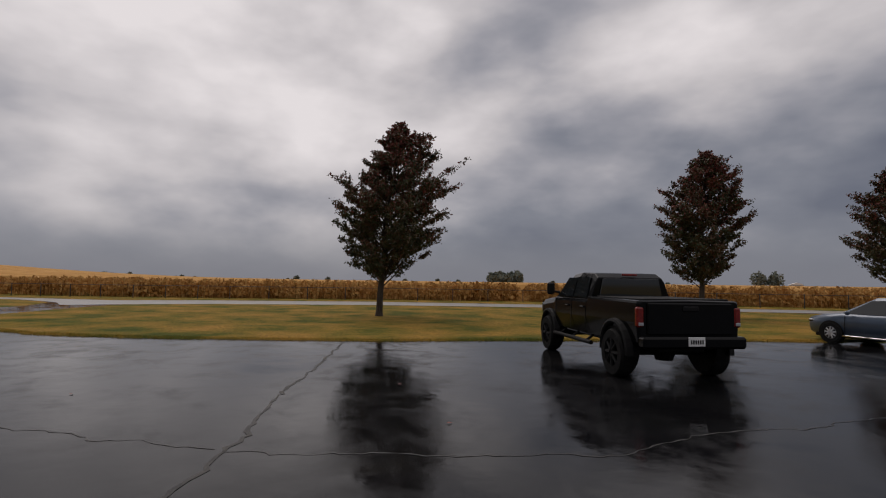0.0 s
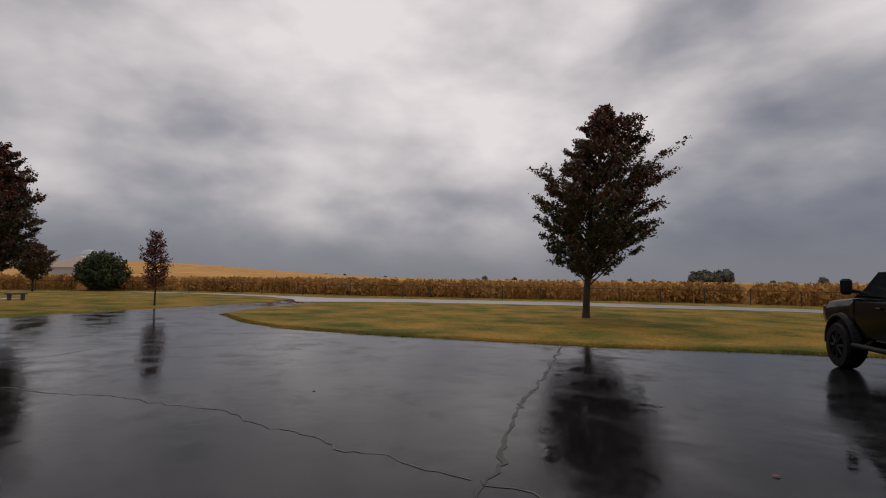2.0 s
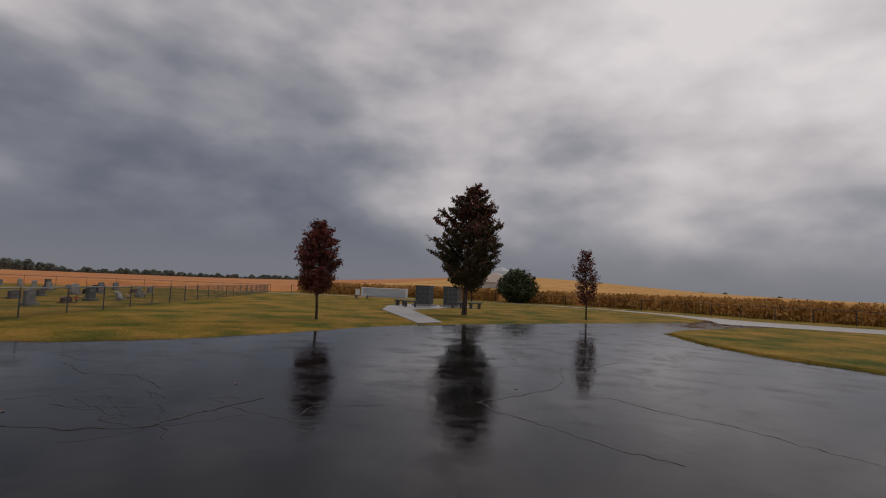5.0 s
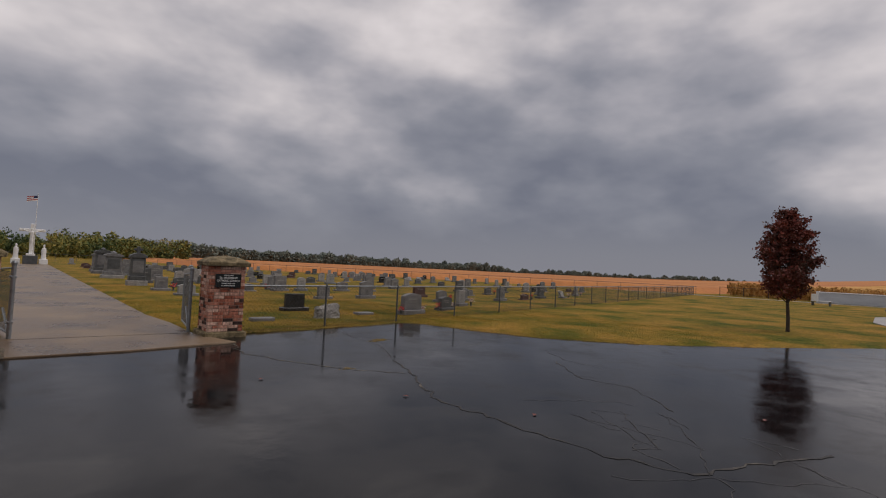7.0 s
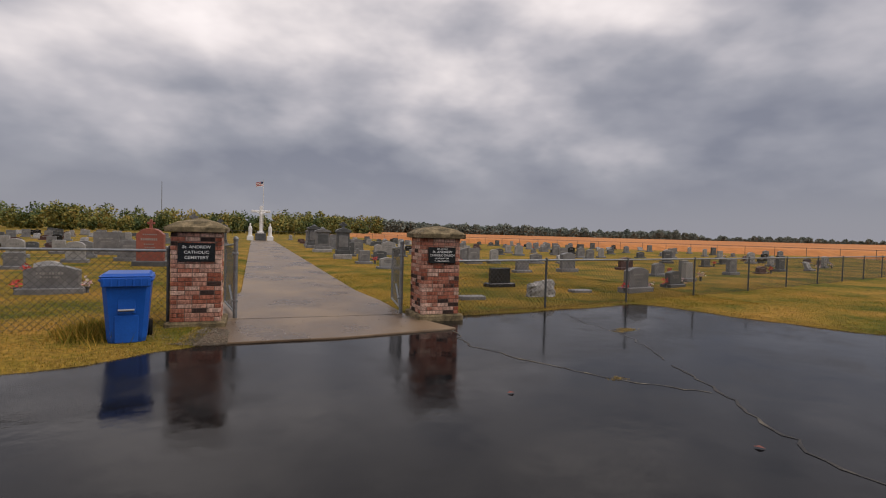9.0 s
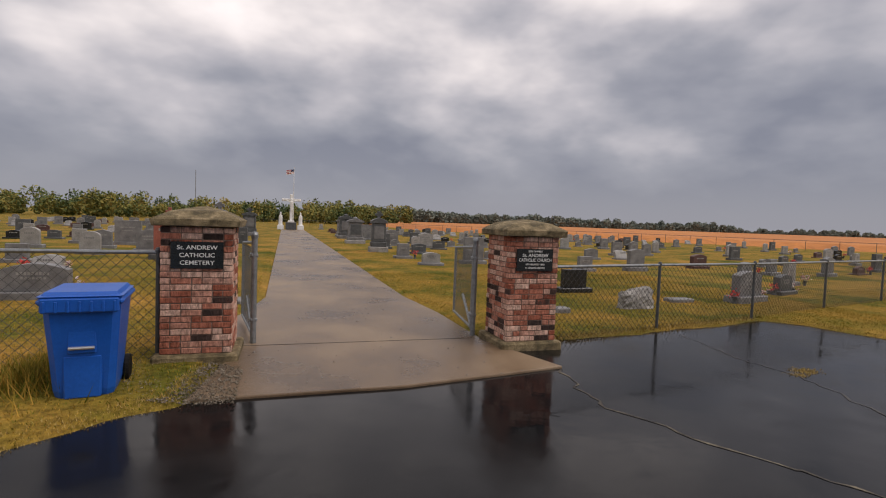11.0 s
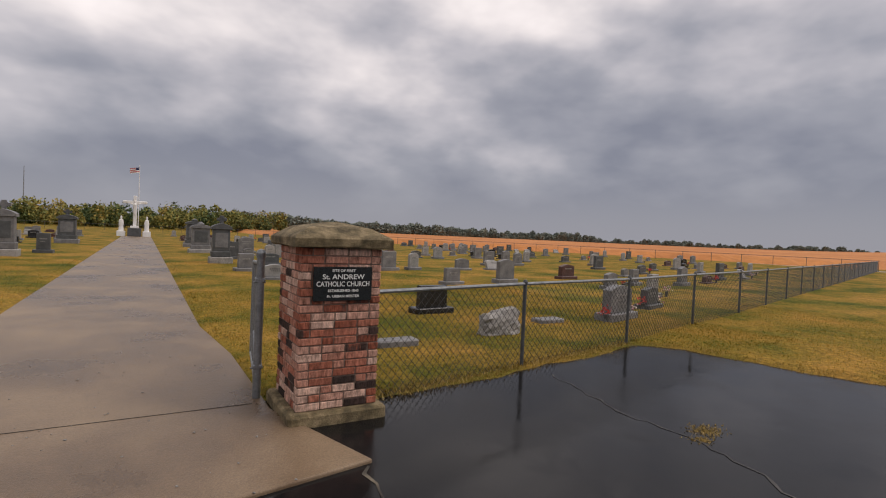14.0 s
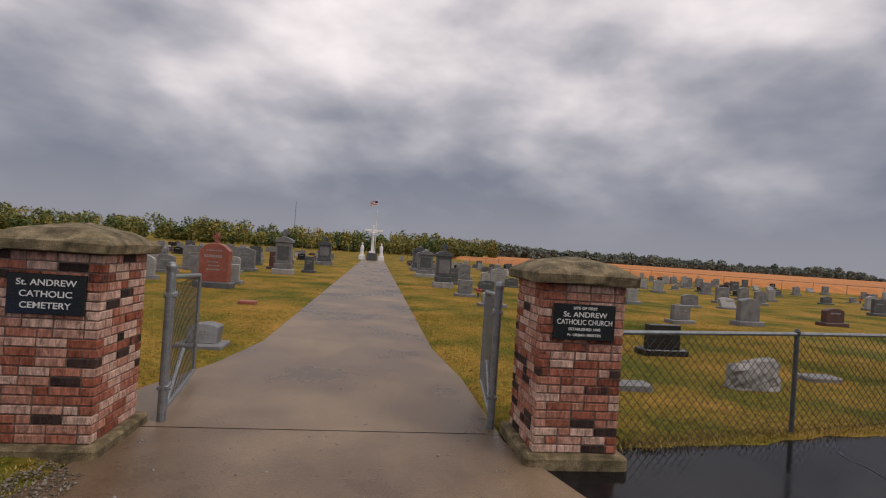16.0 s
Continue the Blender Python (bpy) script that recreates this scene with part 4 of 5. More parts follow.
def truck():
    t = thing("pickup_truck", "lifted black crew-cab pickup truck parked on wet asphalt", "pickup truck", pose(-2.95, -27.35, 0, 0, 0, -137))
    zb = 0.62
    body = Mesh()
    loft(body, [hull(-2.75, 0.93, zb + 0.12, 1.42, 0.05, 0.02), hull(-2.70, 0.97, zb + 0.05, 1.44, 0.05, 0.03), hull(-0.62, 0.99, zb, 1.46, 0.05, 0.06), hull(-0.60, 0.99, zb, 1.40, 0.05, 0.06),
                hull(1.40, 0.99, zb, 1.40, 0.08, 0.06), hull(1.55, 0.98, zb, 1.40, 0.16, 0.06), hull(2.55, 0.95, zb + 0.02, 1.32, 0.18, 0.06), hull(2.86, 0.86, zb + 0.10, 1.22, 0.16, 0.05)])
    b = body.ob("body", "blackpaint", t, smooth=False)
    bvl = b.modifiers.new("soft", "BEVEL"); bvl.width, bvl.segments = 0.02, 2
    cab = Mesh()
    def cs(y, hw, z, r=0.1):
        return [(x, y, zz) for x, zz in ((0.93 * 1.0, 1.38), (hw, z - r), (hw - r * 0.7, z), (-(hw - r * 0.7), z), (-hw, z - r), (-0.93, 1.38))]
    loft(cab, [cs(-0.62, 0.80, 1.86), cs(-0.42, 0.78, 1.96), cs(0.25, 0.78, 1.99), cs(0.75, 0.77, 1.95), cs(1.52, 0.84, 1.46, 0.04)])
    c = cab.ob("cab", "blackpaint", t)
    bvl = c.modifiers.new("soft", "BEVEL"); bvl.width, bvl.segments = 0.03, 2
    # bed interior, rear window, side glass, windscreen
    Mesh().box((0, -1.68, 1.455), (1.62, 1.98, 0.035), 0.01).ob("bed_cover", "blackplastic", t)
    Mesh().prism([(-0.72, 1.45), (0.72, 1.45), (0.64, 1.84), (-0.64, 1.84)], -0.655, -0.625, bev=0.006).ob("rear_window", "glass", t)
    for s in (-1, 1):
        for y0, y1, ty0, ty1 in ((-0.45, 0.28, -0.38, 0.28), (0.34, 1.28, 0.34, 0.86)):
            m = Mesh()
            x0, x1 = s * 0.925, s * 0.802
            q = [(x0, y0, 1.43), (x0, y1, 1.43), (x1, ty1, 1.87), (x1, ty0, 1.87)]
            m.add(q + [(p[0] + s * 0.012, p[1], p[2]) for p in q], [(0, 1, 2, 3), (7, 6, 5, 4), (0, 4, 5, 1), (1, 5, 6, 2), (2, 6, 7, 3), (3, 7, 4, 0)])
            m.ob("side_window", "glass", t)
        for y in (0.31, 1.36, -0.52):
            Mesh().box((s * 0.992, y, 1.05), (0.008, 0.012, 0.68)).ob("door_seam", "blackplastic", t)
        for y in (-0.35, 0.55):
            Mesh().box((s * 1.005, y, 1.22), (0.03, 0.19, 0.04), 0.012).ob("door_handle", "blackpaint", t)
        Mesh().box((s * 1.16, 1.22, 1.60), (0.19, 0.11, 0.30), 0.04).tube((s * 0.93, 1.22, 1.50), (s * 1.08, 1.22, 1.53), 0.03).ob("mirror", "blackplastic", t)
        tl = Mesh().box((s * 0.915, -2.715, 1.15), (0.14, 0.11, 0.36), 0.03).ob("tail_light", "taillight", t, "red tail light with a white lens")
        Mesh().box((s * 0.915, -2.774, 1.03), (0.09, 0.01, 0.055), 0.004).ob("reverse_lens", "alloy", tl)
        rail = Mesh().tube((s * 1.02, -0.9, 0.50), (s * 1.02, 1.35, 0.50), 0.045, n=10)
        for y in (-0.6, 0.2, 1.0):
            rail.tube((s * 1.02, y, 0.5), (s * 0.8, y, 0.66), 0.03, n=6)
        rail.ob("side_step", "blackplastic", t)
        arch(t, s * 0.985, -1.92, 0.50, 0.50, s, "blackplastic")
        arch(t, s * 0.975, 1.86, 0.50, 0.50, s, "blackplastic")
        Mesh().lathe([(0.49, -0.11), (0.49, 0.1), (0.05, 0.1)], n=20).ob("wheel_well", "blackplastic", t).matrix_local = pose(s * 0.86, -1.92, 0.56, 0, 90 * s, 0)
        Mesh().lathe([(0.49, -0.11), (0.49, 0.1), (0.05, 0.1)], n=20).ob("wheel_well", "blackplastic", t).matrix_local = pose(s * 0.86, 1.86, 0.56, 0, 90 * s, 0)
        wheel(t, (s * 0.92, -1.92, 0.44), 0.44, 0.31, s, "blackplastic", 8)
        wheel(t, (s * 0.92, 1.86, 0.44), 0.44, 0.31, s, "blackplastic", 8)
        Mesh().box((s * 0.72, 2.80, 1.08), (0.30, 0.10, 0.24), 0.03).ob("headlight", "glass", t)
    tg = Mesh().box((0, -2.765, 1.12), (1.60, 0.05, 0.56), 0.02).ob("tailgate", "blackpaint", t)
    Mesh().box((0, -2.80, 1.30), (0.30, 0.03, 0.09), 0.015).ob("tailgate_handle", "blackplastic", tg)
    bp = Mesh().box((0, -2.84, 0.72), (1.92, 0.22, 0.21), 0.04).ob("rear_bumper", "blackpaint", t)
    pl = Mesh().box((0.0, -2.957, 0.745), (0.31, 0.012, 0.16), 0.006).ob("license_plate", "white", bp, "white license plate with dark figures")
    figs = Mesh()
    for i in range(6):
        figs.box((-0.105 + i * 0.042, -2.966, 0.74), (0.024, 0.004, 0.07))
    figs.ob("figure_bars", "blackplastic", pl)
    Mesh().box((0, -0.58, 1.93), (0.34, 0.05, 0.05), 0.012).ob("brake_light", "taillight", t)
    ch = Mesh().box((0, 0, 0.56), (0.9, 5.0, 0.14), 0.03).tube((-0.9, -1.92, 0.45), (0.9, -1.92, 0.45), 0.07).tube((-0.9, 1.86, 0.45), (0.9, 1.86, 0.45), 0.07).lathe([(0.16, 0.29), (0.2, 0.42), (0.16, 0.58)], (0, -1.92, 0), 12)
    ch.ob("chassis", "blackplastic", t)
    Mesh().box((0, 2.87, 0.98), (1.1, 0.06, 0.32), 0.03).ob("grille", "blackplastic", t)
    return t


def sedan():
    t = thing("sedan", "grey-blue four-door sedan parked on wet asphalt", "car", pose(-8.65, -35.45, 0, 0, 0, -128))
    body = Mesh()
    loft(body, [hull(-2.30, 0.70, 0.38, 0.86, 0.12), hull(-2.12, 0.84, 0.28, 0.98, 0.12), hull(-1.3, 0.89, 0.22, 0.98, 0.12), hull(0.2, 0.90, 0.20, 0.93, 0.1), hull(1.05, 0.89, 0.22, 0.95, 0.12), hull(1.75, 0.86, 0.24, 0.88, 0.14), hull(2.16, 0.76, 0.26, 0.78, 0.12), hull(2.30, 0.60, 0.30, 0.68, 0.08)])
    b = body.ob("body", "bluepaint", t, smooth=True)
    cab = Mesh()
    def cs(y, hw, z, r=0.08):
        return [(x, y, zz) for x, zz in ((0.84, 0.86), (hw, z - r), (hw - r, z), (-(hw - r), z), (-hw, z - r), (-0.84, 0.86))]
    loft(cab, [cs(-1.75, 0.70, 0.99, 0.04), cs(-1.05, 0.62, 1.37), cs(-0.4, 0.62, 1.45), cs(0.25, 0.62, 1.42), cs(1.18, 0.74, 0.93, 0.03)])
    cab.ob("cabin", "bluepaint", t)
    for s in (-1, 1):
        for q in (((-0.36, 0.93), (0.98, 0.93), (0.30, 1.34), (-0.36, 1.36)), ((-1.30, 0.96), (-0.44, 0.93), (-0.44, 1.36), (-0.95, 1.31))):
            m = Mesh()
            pts = [(s * (0.815 - (z - 0.9) * 0.40), y, z) for y, z in q]
            m.add(pts + [(p[0] + s * 0.02, p[1], p[2]) for p in pts], [(0, 1, 2, 3), (7, 6, 5, 4), (0, 4, 5, 1), (1, 5, 6, 2), (2, 6, 7, 3), (3, 7, 4, 0)])
            m.ob("side_window", "glass", t)
        for y in (-0.40, 0.95, -1.32):
            Mesh().box((s * 0.90, y, 0.60), (0.01, 0.010, 0.56)).ob("door_seam", "blackplastic", t)
        for y in (-0.25, -1.15):
            Mesh().box((s * 0.905, y, 0.80), (0.03, 0.16, 0.03), 0.01).ob("door_handle", "bluepaint", t)
        Mesh().box((s * 0.98, 0.80, 0.96), (0.17, 0.10, 0.13), 0.04).ob("mirror", "bluepaint", t)
        Mesh().box((s * 0.66, 2.08, 0.66), (0.26, 0.24, 0.11), 0.04).ob("headlight", "glass", t)
        Mesh().box((s * 0.70, -2.16, 0.82), (0.28, 0.16, 0.13), 0.04).ob("tail_light", "taillight", t)
        Mesh().box((s * 0.895, 0.0, 0.25), (0.03, 2.3, 0.05), 0.01).ob("sill", "chrome", t)
        for y in (1.38, -1.32):
            Mesh().lathe([(0.36, -0.09), (0.36, 0.09), (0.05, 0.09)], n=22).ob("wheel_well", "blackplastic", t).matrix_local = pose(s * 0.83, y, 0.34, 0, 90 * s, 0)
            wheel(t, (s * 0.83, y, 0.32), 0.32, 0.21, s, "alloy", 9)
    Mesh().box((0, 0, 0.24), (1.5, 4.0, 0.12), 0.03).ob("chassis", "blackplastic", t)
    return t


truck()
sedan()


# ---- refuse bin ----
def bin_cart():
    t = thing("refuse_bin", "bright blue wheeled plastic refuse bin with its lid shut", "trash bin", pose(-4.33, -0.78, 0, 0, 0, 7))
    body = Mesh()
    secs = []
    for z, hw, hd in ((0.03, 0.205, 0.23), (0.10, 0.22, 0.25), (0.80, 0.27, 0.325), (0.84, 0.27, 0.325)):
        c = 0.05
        secs.append([(hw - c, -hd, z), (hw, -hd + c, z), (hw, hd - c, z), (hw - c, hd, z), (-hw + c, hd, z), (-hw, hd - c, z), (-hw, -hd + c, z), (-hw + c, -hd, z)])
    loft(body, secs).ob("body", "bin", t)
    Mesh().box((0, 0.0, 0.855), (0.60, 0.71, 0.055), 0.02).ob("rim", "bin", t)
    lid = Mesh().box((0, -0.02, 0.905), (0.59, 0.70, 0.06), 0.03, taper=0.92).box((0, -0.36, 0.83), (0.54, 0.03, 0.12), 0.012)
    for i in range(7):
        lid.box((-0.24 + i * 0.08, -0.379, 0.82), (0.02, 0.012, 0.09), 0.004)
    lid.ob("lid", "bin", t)
    Mesh().box((0, -0.294, 0.52), (0.20, 0.02, 0.20), 0.008).ob("catch_recess", "bin", t)
    Mesh().tube((-0.09, -0.315, 0.47), (0.09, -0.315, 0.47), 0.014).ob("catch_bar", "alloy", t, "bare steel catch bar")
    Mesh().box((0, -0.270, 0.22), (0.26, 0.03, 0.36), 0.012, taper=1.08).ob("front_rib", "bin", t)
    Mesh().tube((-0.28, 0.37, 0.86), (0.28, 0.37, 0.86), 0.018).ob("handle", "bin", t)
    for s in (-1, 1):
        w_ = Mesh().lathe([(0.05, -0.03), (0.12, -0.03), (0.13, 0), (0.12, 0.03), (0.05, 0.03)], n=18).ob("wheel", "rubber", t)
        w_.matrix_local = pose(s * 0.24, 0.28, 0.13, 0, 90, 0)
    return t


bin_cart()


# ---- gravestones ----
def stone(x, y, wd, h, th, style, colour, rz=0.0, base=True, label="", lines=2, basecol=None, flowers=None):
    """A gravestone: base, tablet with a shaped top, and a few carved bars."""
    words = {"grey": "grey", "light": "pale grey", "dark": "dark grey", "black": "polished black", "red": "red", "maroon": "dark maroon"}[colour]
    shape = {"flat": "square-topped", "serp": "curve-topped", "round": "round-topped", "gable": "gabled", "slant": "slant-faced"}[style]
    t = thing("gravestone", label or f"{words} granite {shape} gravestone standing in the lawn", "gravestone", pose(x, y, 0.03, 0, 0, rz + rng.normal(0, 1.5)), "gravestones")
    bh = 0.0
    if base:
        bh = min(0.16, h * 0.22)
        Mesh().box((0, 0, bh / 2 - 0.05), (wd + 0.24, th + 0.2, bh + 0.1), 0.018).ob("base", "st_" + (basecol or ("grey" if colour in ("grey", "light") else colour if colour != "red" else "dark")), t)
    hw, z0, z1 = wd / 2, bh, h
    if style == "flat":
        pr = [(-hw, z0), (hw, z0), (hw * 0.98, z1), (-hw * 0.98, z1)]
    elif style == "gable":
        pr = [(-hw, z0), (hw, z0), (hw * 0.97, z1 - 0.14 * wd), (0, z1), (-hw * 0.97, z1 - 0.14 * wd)]
    elif style == "round":
        pr = [(-hw, z0), (hw, z0)] + [(hw * math.cos(math.pi * i / 10), z1 - hw * 0.55 + hw * 0.55 * math.sin(math.pi * i / 10)) for i in range(11)]
    else:
        pr = [(-hw, z0), (hw, z0)] + [(hw * (1 - i / 5), z1 - 0.11 * wd * (1 - math.sin(math.pi / 2 * (i / 5)) ** 0.9) ) for i in range(11)][:6] + [(-hw * (i / 5), z1 - 0.11 * wd * (1 - math.sin(math.pi / 2 * (1 - i / 5)) ** 0.9)) for i in range(1, 6)]
    m = Matrix()
    if style == "slant":
        m = Matrix(((1, 0, 0, 0), (0, 1, 0.45, 0), (0, 0, 1, 0), (0, 0, 0, 1)))
    tab = Mesh().prism(pr, -th / 2, th / 2, m, 0.012).ob("tablet", "st_" + colour, t)
    if lines:
        bars = Mesh()
        for k in range(lines):
            lw = wd * (0.55 - 0.13 * k)
            for q in range(max(3, int(lw / 0.055))):
                bars.box((-lw / 2 + (q + 0.5) * 0.055, -th / 2 - 0.002, h * 0.72 - 0.13 * h * k), (0.036, 0.006, 0.05 - 0.012 * k))
        bars.ob("carving", "st_light" if colour != "light" else "st_grey", tab)["kind"] = "stuff"
    if flowers:
        for s in (-1, 1) if flowers == "both" else (-1,):
            bouquet(x + s * (wd / 2 + 0.13) * math.cos(radians(rz)), y + s * (wd / 2 + 0.13) * math.sin(radians(rz)) - 0.05, 0.34, "flower_mix" if s > 0 else "flower_red")
    return t


def bouquet(x, y, h, material):
    t = thing("flower_vase", "small vase of artificial flowers beside a gravestone", "flowers", pose(x, y, 0.0), "flower vases")
    Mesh().lathe([(0.05, 0.0), (0.06, 0.02), (0.035, 0.1), (0.055, h * 0.55)], n=10).ob("vase", "st_dark", t)
    leaves("flower_bunch", rng.standard_normal((40, 3)) * (0.06, 0.06, 0.05) + (0, 0, h * 0.75), None, 0.035, material, t)["kind"] = "stuff"


def monument(x, y, h, wd, colour, basecol, cross, label, rz=0.0):
    """A stepped pedestal monument, with or without a stone cross."""
    t = thing("monument", label, "monument", pose(x, y, 0.02, 0, 0, rz), "tall monuments")
    b1 = 0.14 * h
    Mesh().box((0, 0, b1 / 2 - 0.06), (wd * 1.35, wd * 0.95, b1 + 0.12), 0.03).ob("base", "rock" if basecol == "rock" else "st_" + basecol, t)
    Mesh().box((0, 0, b1 + 0.06 * h), (wd * 1.12, wd * 0.78, 0.12 * h), 0.025).ob("step", "st_" + colour, t)
    top = 0.72 * h if cross else 0.80 * h
    die = Mesh().box((0, 0, (b1 + 0.12 * h + top) / 2), (wd, wd * 0.66, top - b1 - 0.12 * h), 0.02, taper=0.96)
    d = die.ob("die", "st_" + colour, t)
    Mesh().box((0, -wd * 0.335, (b1 + 0.12 * h + top) / 2), (wd * 0.72, 0.02, (top - b1 - 0.12 * h) * 0.66), 0.006).ob("inset_panel", "st_dark" if colour != "dark" else "st_grey", d)
    hw = wd * 0.58
    Mesh().prism([(-hw, top), (hw, top), (hw, top + 0.05 * h), (hw * 0.7, top + 0.09 * h), (0, top + 0.135 * h), (-hw * 0.7, top + 0.09 * h), (-hw, top + 0.05 * h)], -wd * 0.4, wd * 0.4, bev=0.015).ob("cornice", "st_" + colour, t)
    if cross:
        z = top + 0.12 * h
        cr = Mesh().box((0, 0, z + 0.07 * h), (0.075 * h, 0.09, 0.20 * h), 0.012).box((0, 0, z + 0.09 * h), (0.20 * h, 0.086, 0.06 * h), 0.012)
        for i in range(12):
            a0, a1 = math.pi * i / 6, math.pi * (i + 1) / 6
            cr.tube((0.062 * h * math.cos(a0), 0, z + 0.09 * h + 0.062 * h * math.sin(a0)), (0.062 * h * math.cos(a1), 0, z + 0.09 * h + 0.062 * h * math.sin(a1)), 0.016, n=6)
        cr.ob("cross", "st_" + colour, t)
    else:
        Mesh().lathe([(0.16 * wd, 0), (0.2 * wd, 0.03 * h), (0.1 * wd, 0.06 * h), (0.02 * wd, 0.09 * h)], (0, 0, top + 0.12 * h), 12).ob("finial", "st_" + colour, t)
    return t


def marker(x, y, wd, dp, label, colour="grey", rz=0.0):
    t = tagged(Mesh().box((0, 0, 0.02), (wd, dp, 0.14), 0.02).ob("flat_marker", "st_" + colour), label, "grave marker", "flat markers")
    t.matrix_world = pose(x, y, 0.04, 0, 0, rz)
    return t


# right of the drive, near
stone(4.0, 4.9, 0.66, 0.56, 0.17, "flat", "black", 6, label="polished black gravestone with its back to the fence", lines=0)
rk = Mesh()
for k in range(7):
    f = k / 6
    for q in range(20):
        a = 2 * math.pi * q / 20
        c, d = math.cos(a), math.sin(a)
        n4 = (abs(c) ** 4 + abs(d) ** 4) ** -0.25
        hw, hd = 0.40 - 0.03 * f - 0.05 * (f > 0.9), 0.17 - 0.03 * f - 0.05 * (f > 0.9)
        rk.v.append((hw * n4 * c + rng.normal(0, 0.012), hd * n4 * d + rng.normal(0, 0.014), 0.40 * f + (0.05 * c * f) + rng.normal(0, 0.010)))
for k in range(6):
    for q in range(20):
        rk.f.append((k * 20 + q, k * 20 + (q + 1) % 20, k * 20 + 20 + (q + 1) % 20, k * 20 + 20 + q))
rk.f += [tuple(reversed(range(20))), tuple(range(120, 140))]
rk.mi = [0] * len(rk.f)
rko = rk.ob("rough_gravestone", "rock")
rko.matrix_world = pose(4.0, 2.6, 0.02, 0, 0, 8)
tagged(rko, "rough-hewn pale granite boulder gravestone behind the fence", "gravestone", "gravestones")
marker(2.0, 2.35, 0.62, 0.26, "low grey flush grave marker in the grass")
marker(5.6, 3.2, 0.6, 0.3, "grey flush grave marker sunk in the grass", "grey")
stone(7.45, 3.15, 0.86, 0.72, 0.2, "serp", "grey", 14, label="large grey granite gravestone with carved letters", lines=3, flowers="both")
stone(9.85, 4.2, 0.66, 0.54, 0.18, "serp", "dark", 14, label="dark granite heart-shouldered gravestone with flowers", lines=2, flowers="both")
stone(7.6, 10.0, 0.6, 0.55, 0.16, "flat", "grey", 8)
stone(10.0, 10.3, 0.74, 0.85, 0.18, "serp", "grey", 8, lines=0)
stone(14.2, 11.6, 0.82, 0.62, 0.2, "serp", "maroon", 10, lines=1)
stone(2.4, 11.9, 0.66, 0.48, 0.2, "serp", "light", 0, label="low pale gravestone near the drive")
stone(4.3, 12.6, 0.8, 1.05, 0.2, "flat", "grey", 0, label="upright grey gravestone behind the gate pillar")
stone(8.2, 17.0, 0.9, 0.8, 0.2, "serp", "grey", 4, flowers="both")
# tall monuments beside the drive
monument(1.75, 19.2, 2.0, 0.68, "dark", "rock", True, "dark granite monument with a cross on a pale base")
monument(1.7, 27.5, 1.75, 0.92, "grey", "light", False, "broad grey stepped monument beside the drive")
monument(2.0, 35.5, 2.0, 1.0, "dark", "grey", False, "broad dark monument with a heavy cornice")
monument(2.2, 39.8, 1.7, 0.9, "grey", "grey", False, "grey monument farther along the drive")
monument(-5.8, 21.8, 2.2, 0.74, "grey", "light", True, "tall grey monument with a ringed cross")
monument(-5.3, 36.5, 2.2, 0.95, "dark", "grey", True, "dark draped monument with a small cross")
# red stone
t = thing("red_gravestone", "red granite gravestone topped by a cross, with pale letters", "gravestone", pose(-6.35, 13.0, 0.02, 0, 0, -3), "gravestones")
Mesh().box((0, 0, 0.07), (1.15, 0.55, 0.3), 0.03).ob("base", "st_dark", t, "dark stained granite base")
rd = Mesh().prism([(-0.45, 0.2), (0.45, 0.2), (0.46, 1.2), (0.3, 1.36), (0.14, 1.42), (-0.14, 1.42), (-0.3, 1.36), (-0.46, 1.2)], -0.15, 0.15, bev=0.02).ob("tablet", "st_red", t)
Mesh().box((0, 0, 1.58), (0.10, 0.1, 0.36), 0.012).box((0, 0, 1.62), (0.26, 0.095, 0.09), 0.012).ob("cross", "st_red", t)
bars = Mesh()
for k, (zz, lw) in enumerate(((1.2, 0.5), (1.02, 0.62), (0.84, 0.42), (0.72, 0.36), (0.6, 0.44))):
    for q in range(int(lw / 0.07)):
        bars.box((-lw / 2 + (q + 0.5) * 0.07, -0.152, zz), (0.045, 0.006, 0.08 if k == 1 else 0.045))
bars.ob("carving", "st_light", rd)["kind"] = "stuff"
marker(-4.4, 9.2, 0.42, 0.25, "small reddish flush marker in the grass", "red")
stone(-6.8, 4.6, 0.98, 0.62, 0.24, "serp", "grey", 3, label="wide grey gravestone on a broad base behind the bin", lines=2, flowers="both")
stone(-3.75, 3.9, 0.42, 0.34, 0.28, "slant", "grey", 0, label="low pale slant gravestone just inside the gate", lines=1)
stone(-8.3, 9.0, 0.62, 0.42, 0.25, "slant", "light", 0, lines=1, flowers="both")
stone(-9.9, 11.4, 0.55, 0.55, 0.16, "flat", "grey", 0)
stone(-11.3, 11.3, 0.65, 0.55, 0.16, "flat", "grey", 0)
stone(-11.0, 5.4, 0.5, 0.3, 0.2, "flat", "maroon", 0, lines=0)
for x, y, wd, h, st, c in ((-7.6, 16.0, 0.9, 0.9, "serp", "grey"), (-9.6, 21.0, 1.1, 1.15, "flat", "grey"), (-7.9, 23.0, 1.0, 1.2, "gable", "grey"), (-6.9, 26.0, 0.8, 1.0, "flat", "maroon"),
                           (-9.0, 30.0, 0.7, 1.2, "flat", "dark"), (-4.9, 24.5, 0.5, 0.9, "flat", "dark"), (3.6, 34, 1.0, 1.2, "flat", "grey"), (4.2, 28, 0.9, 1.0, "gable", "grey"), (5.5, 24, 0.9, 0.9, "serp", "light")):
    stone(x, y, wd, h, 0.22, st, c, 0)

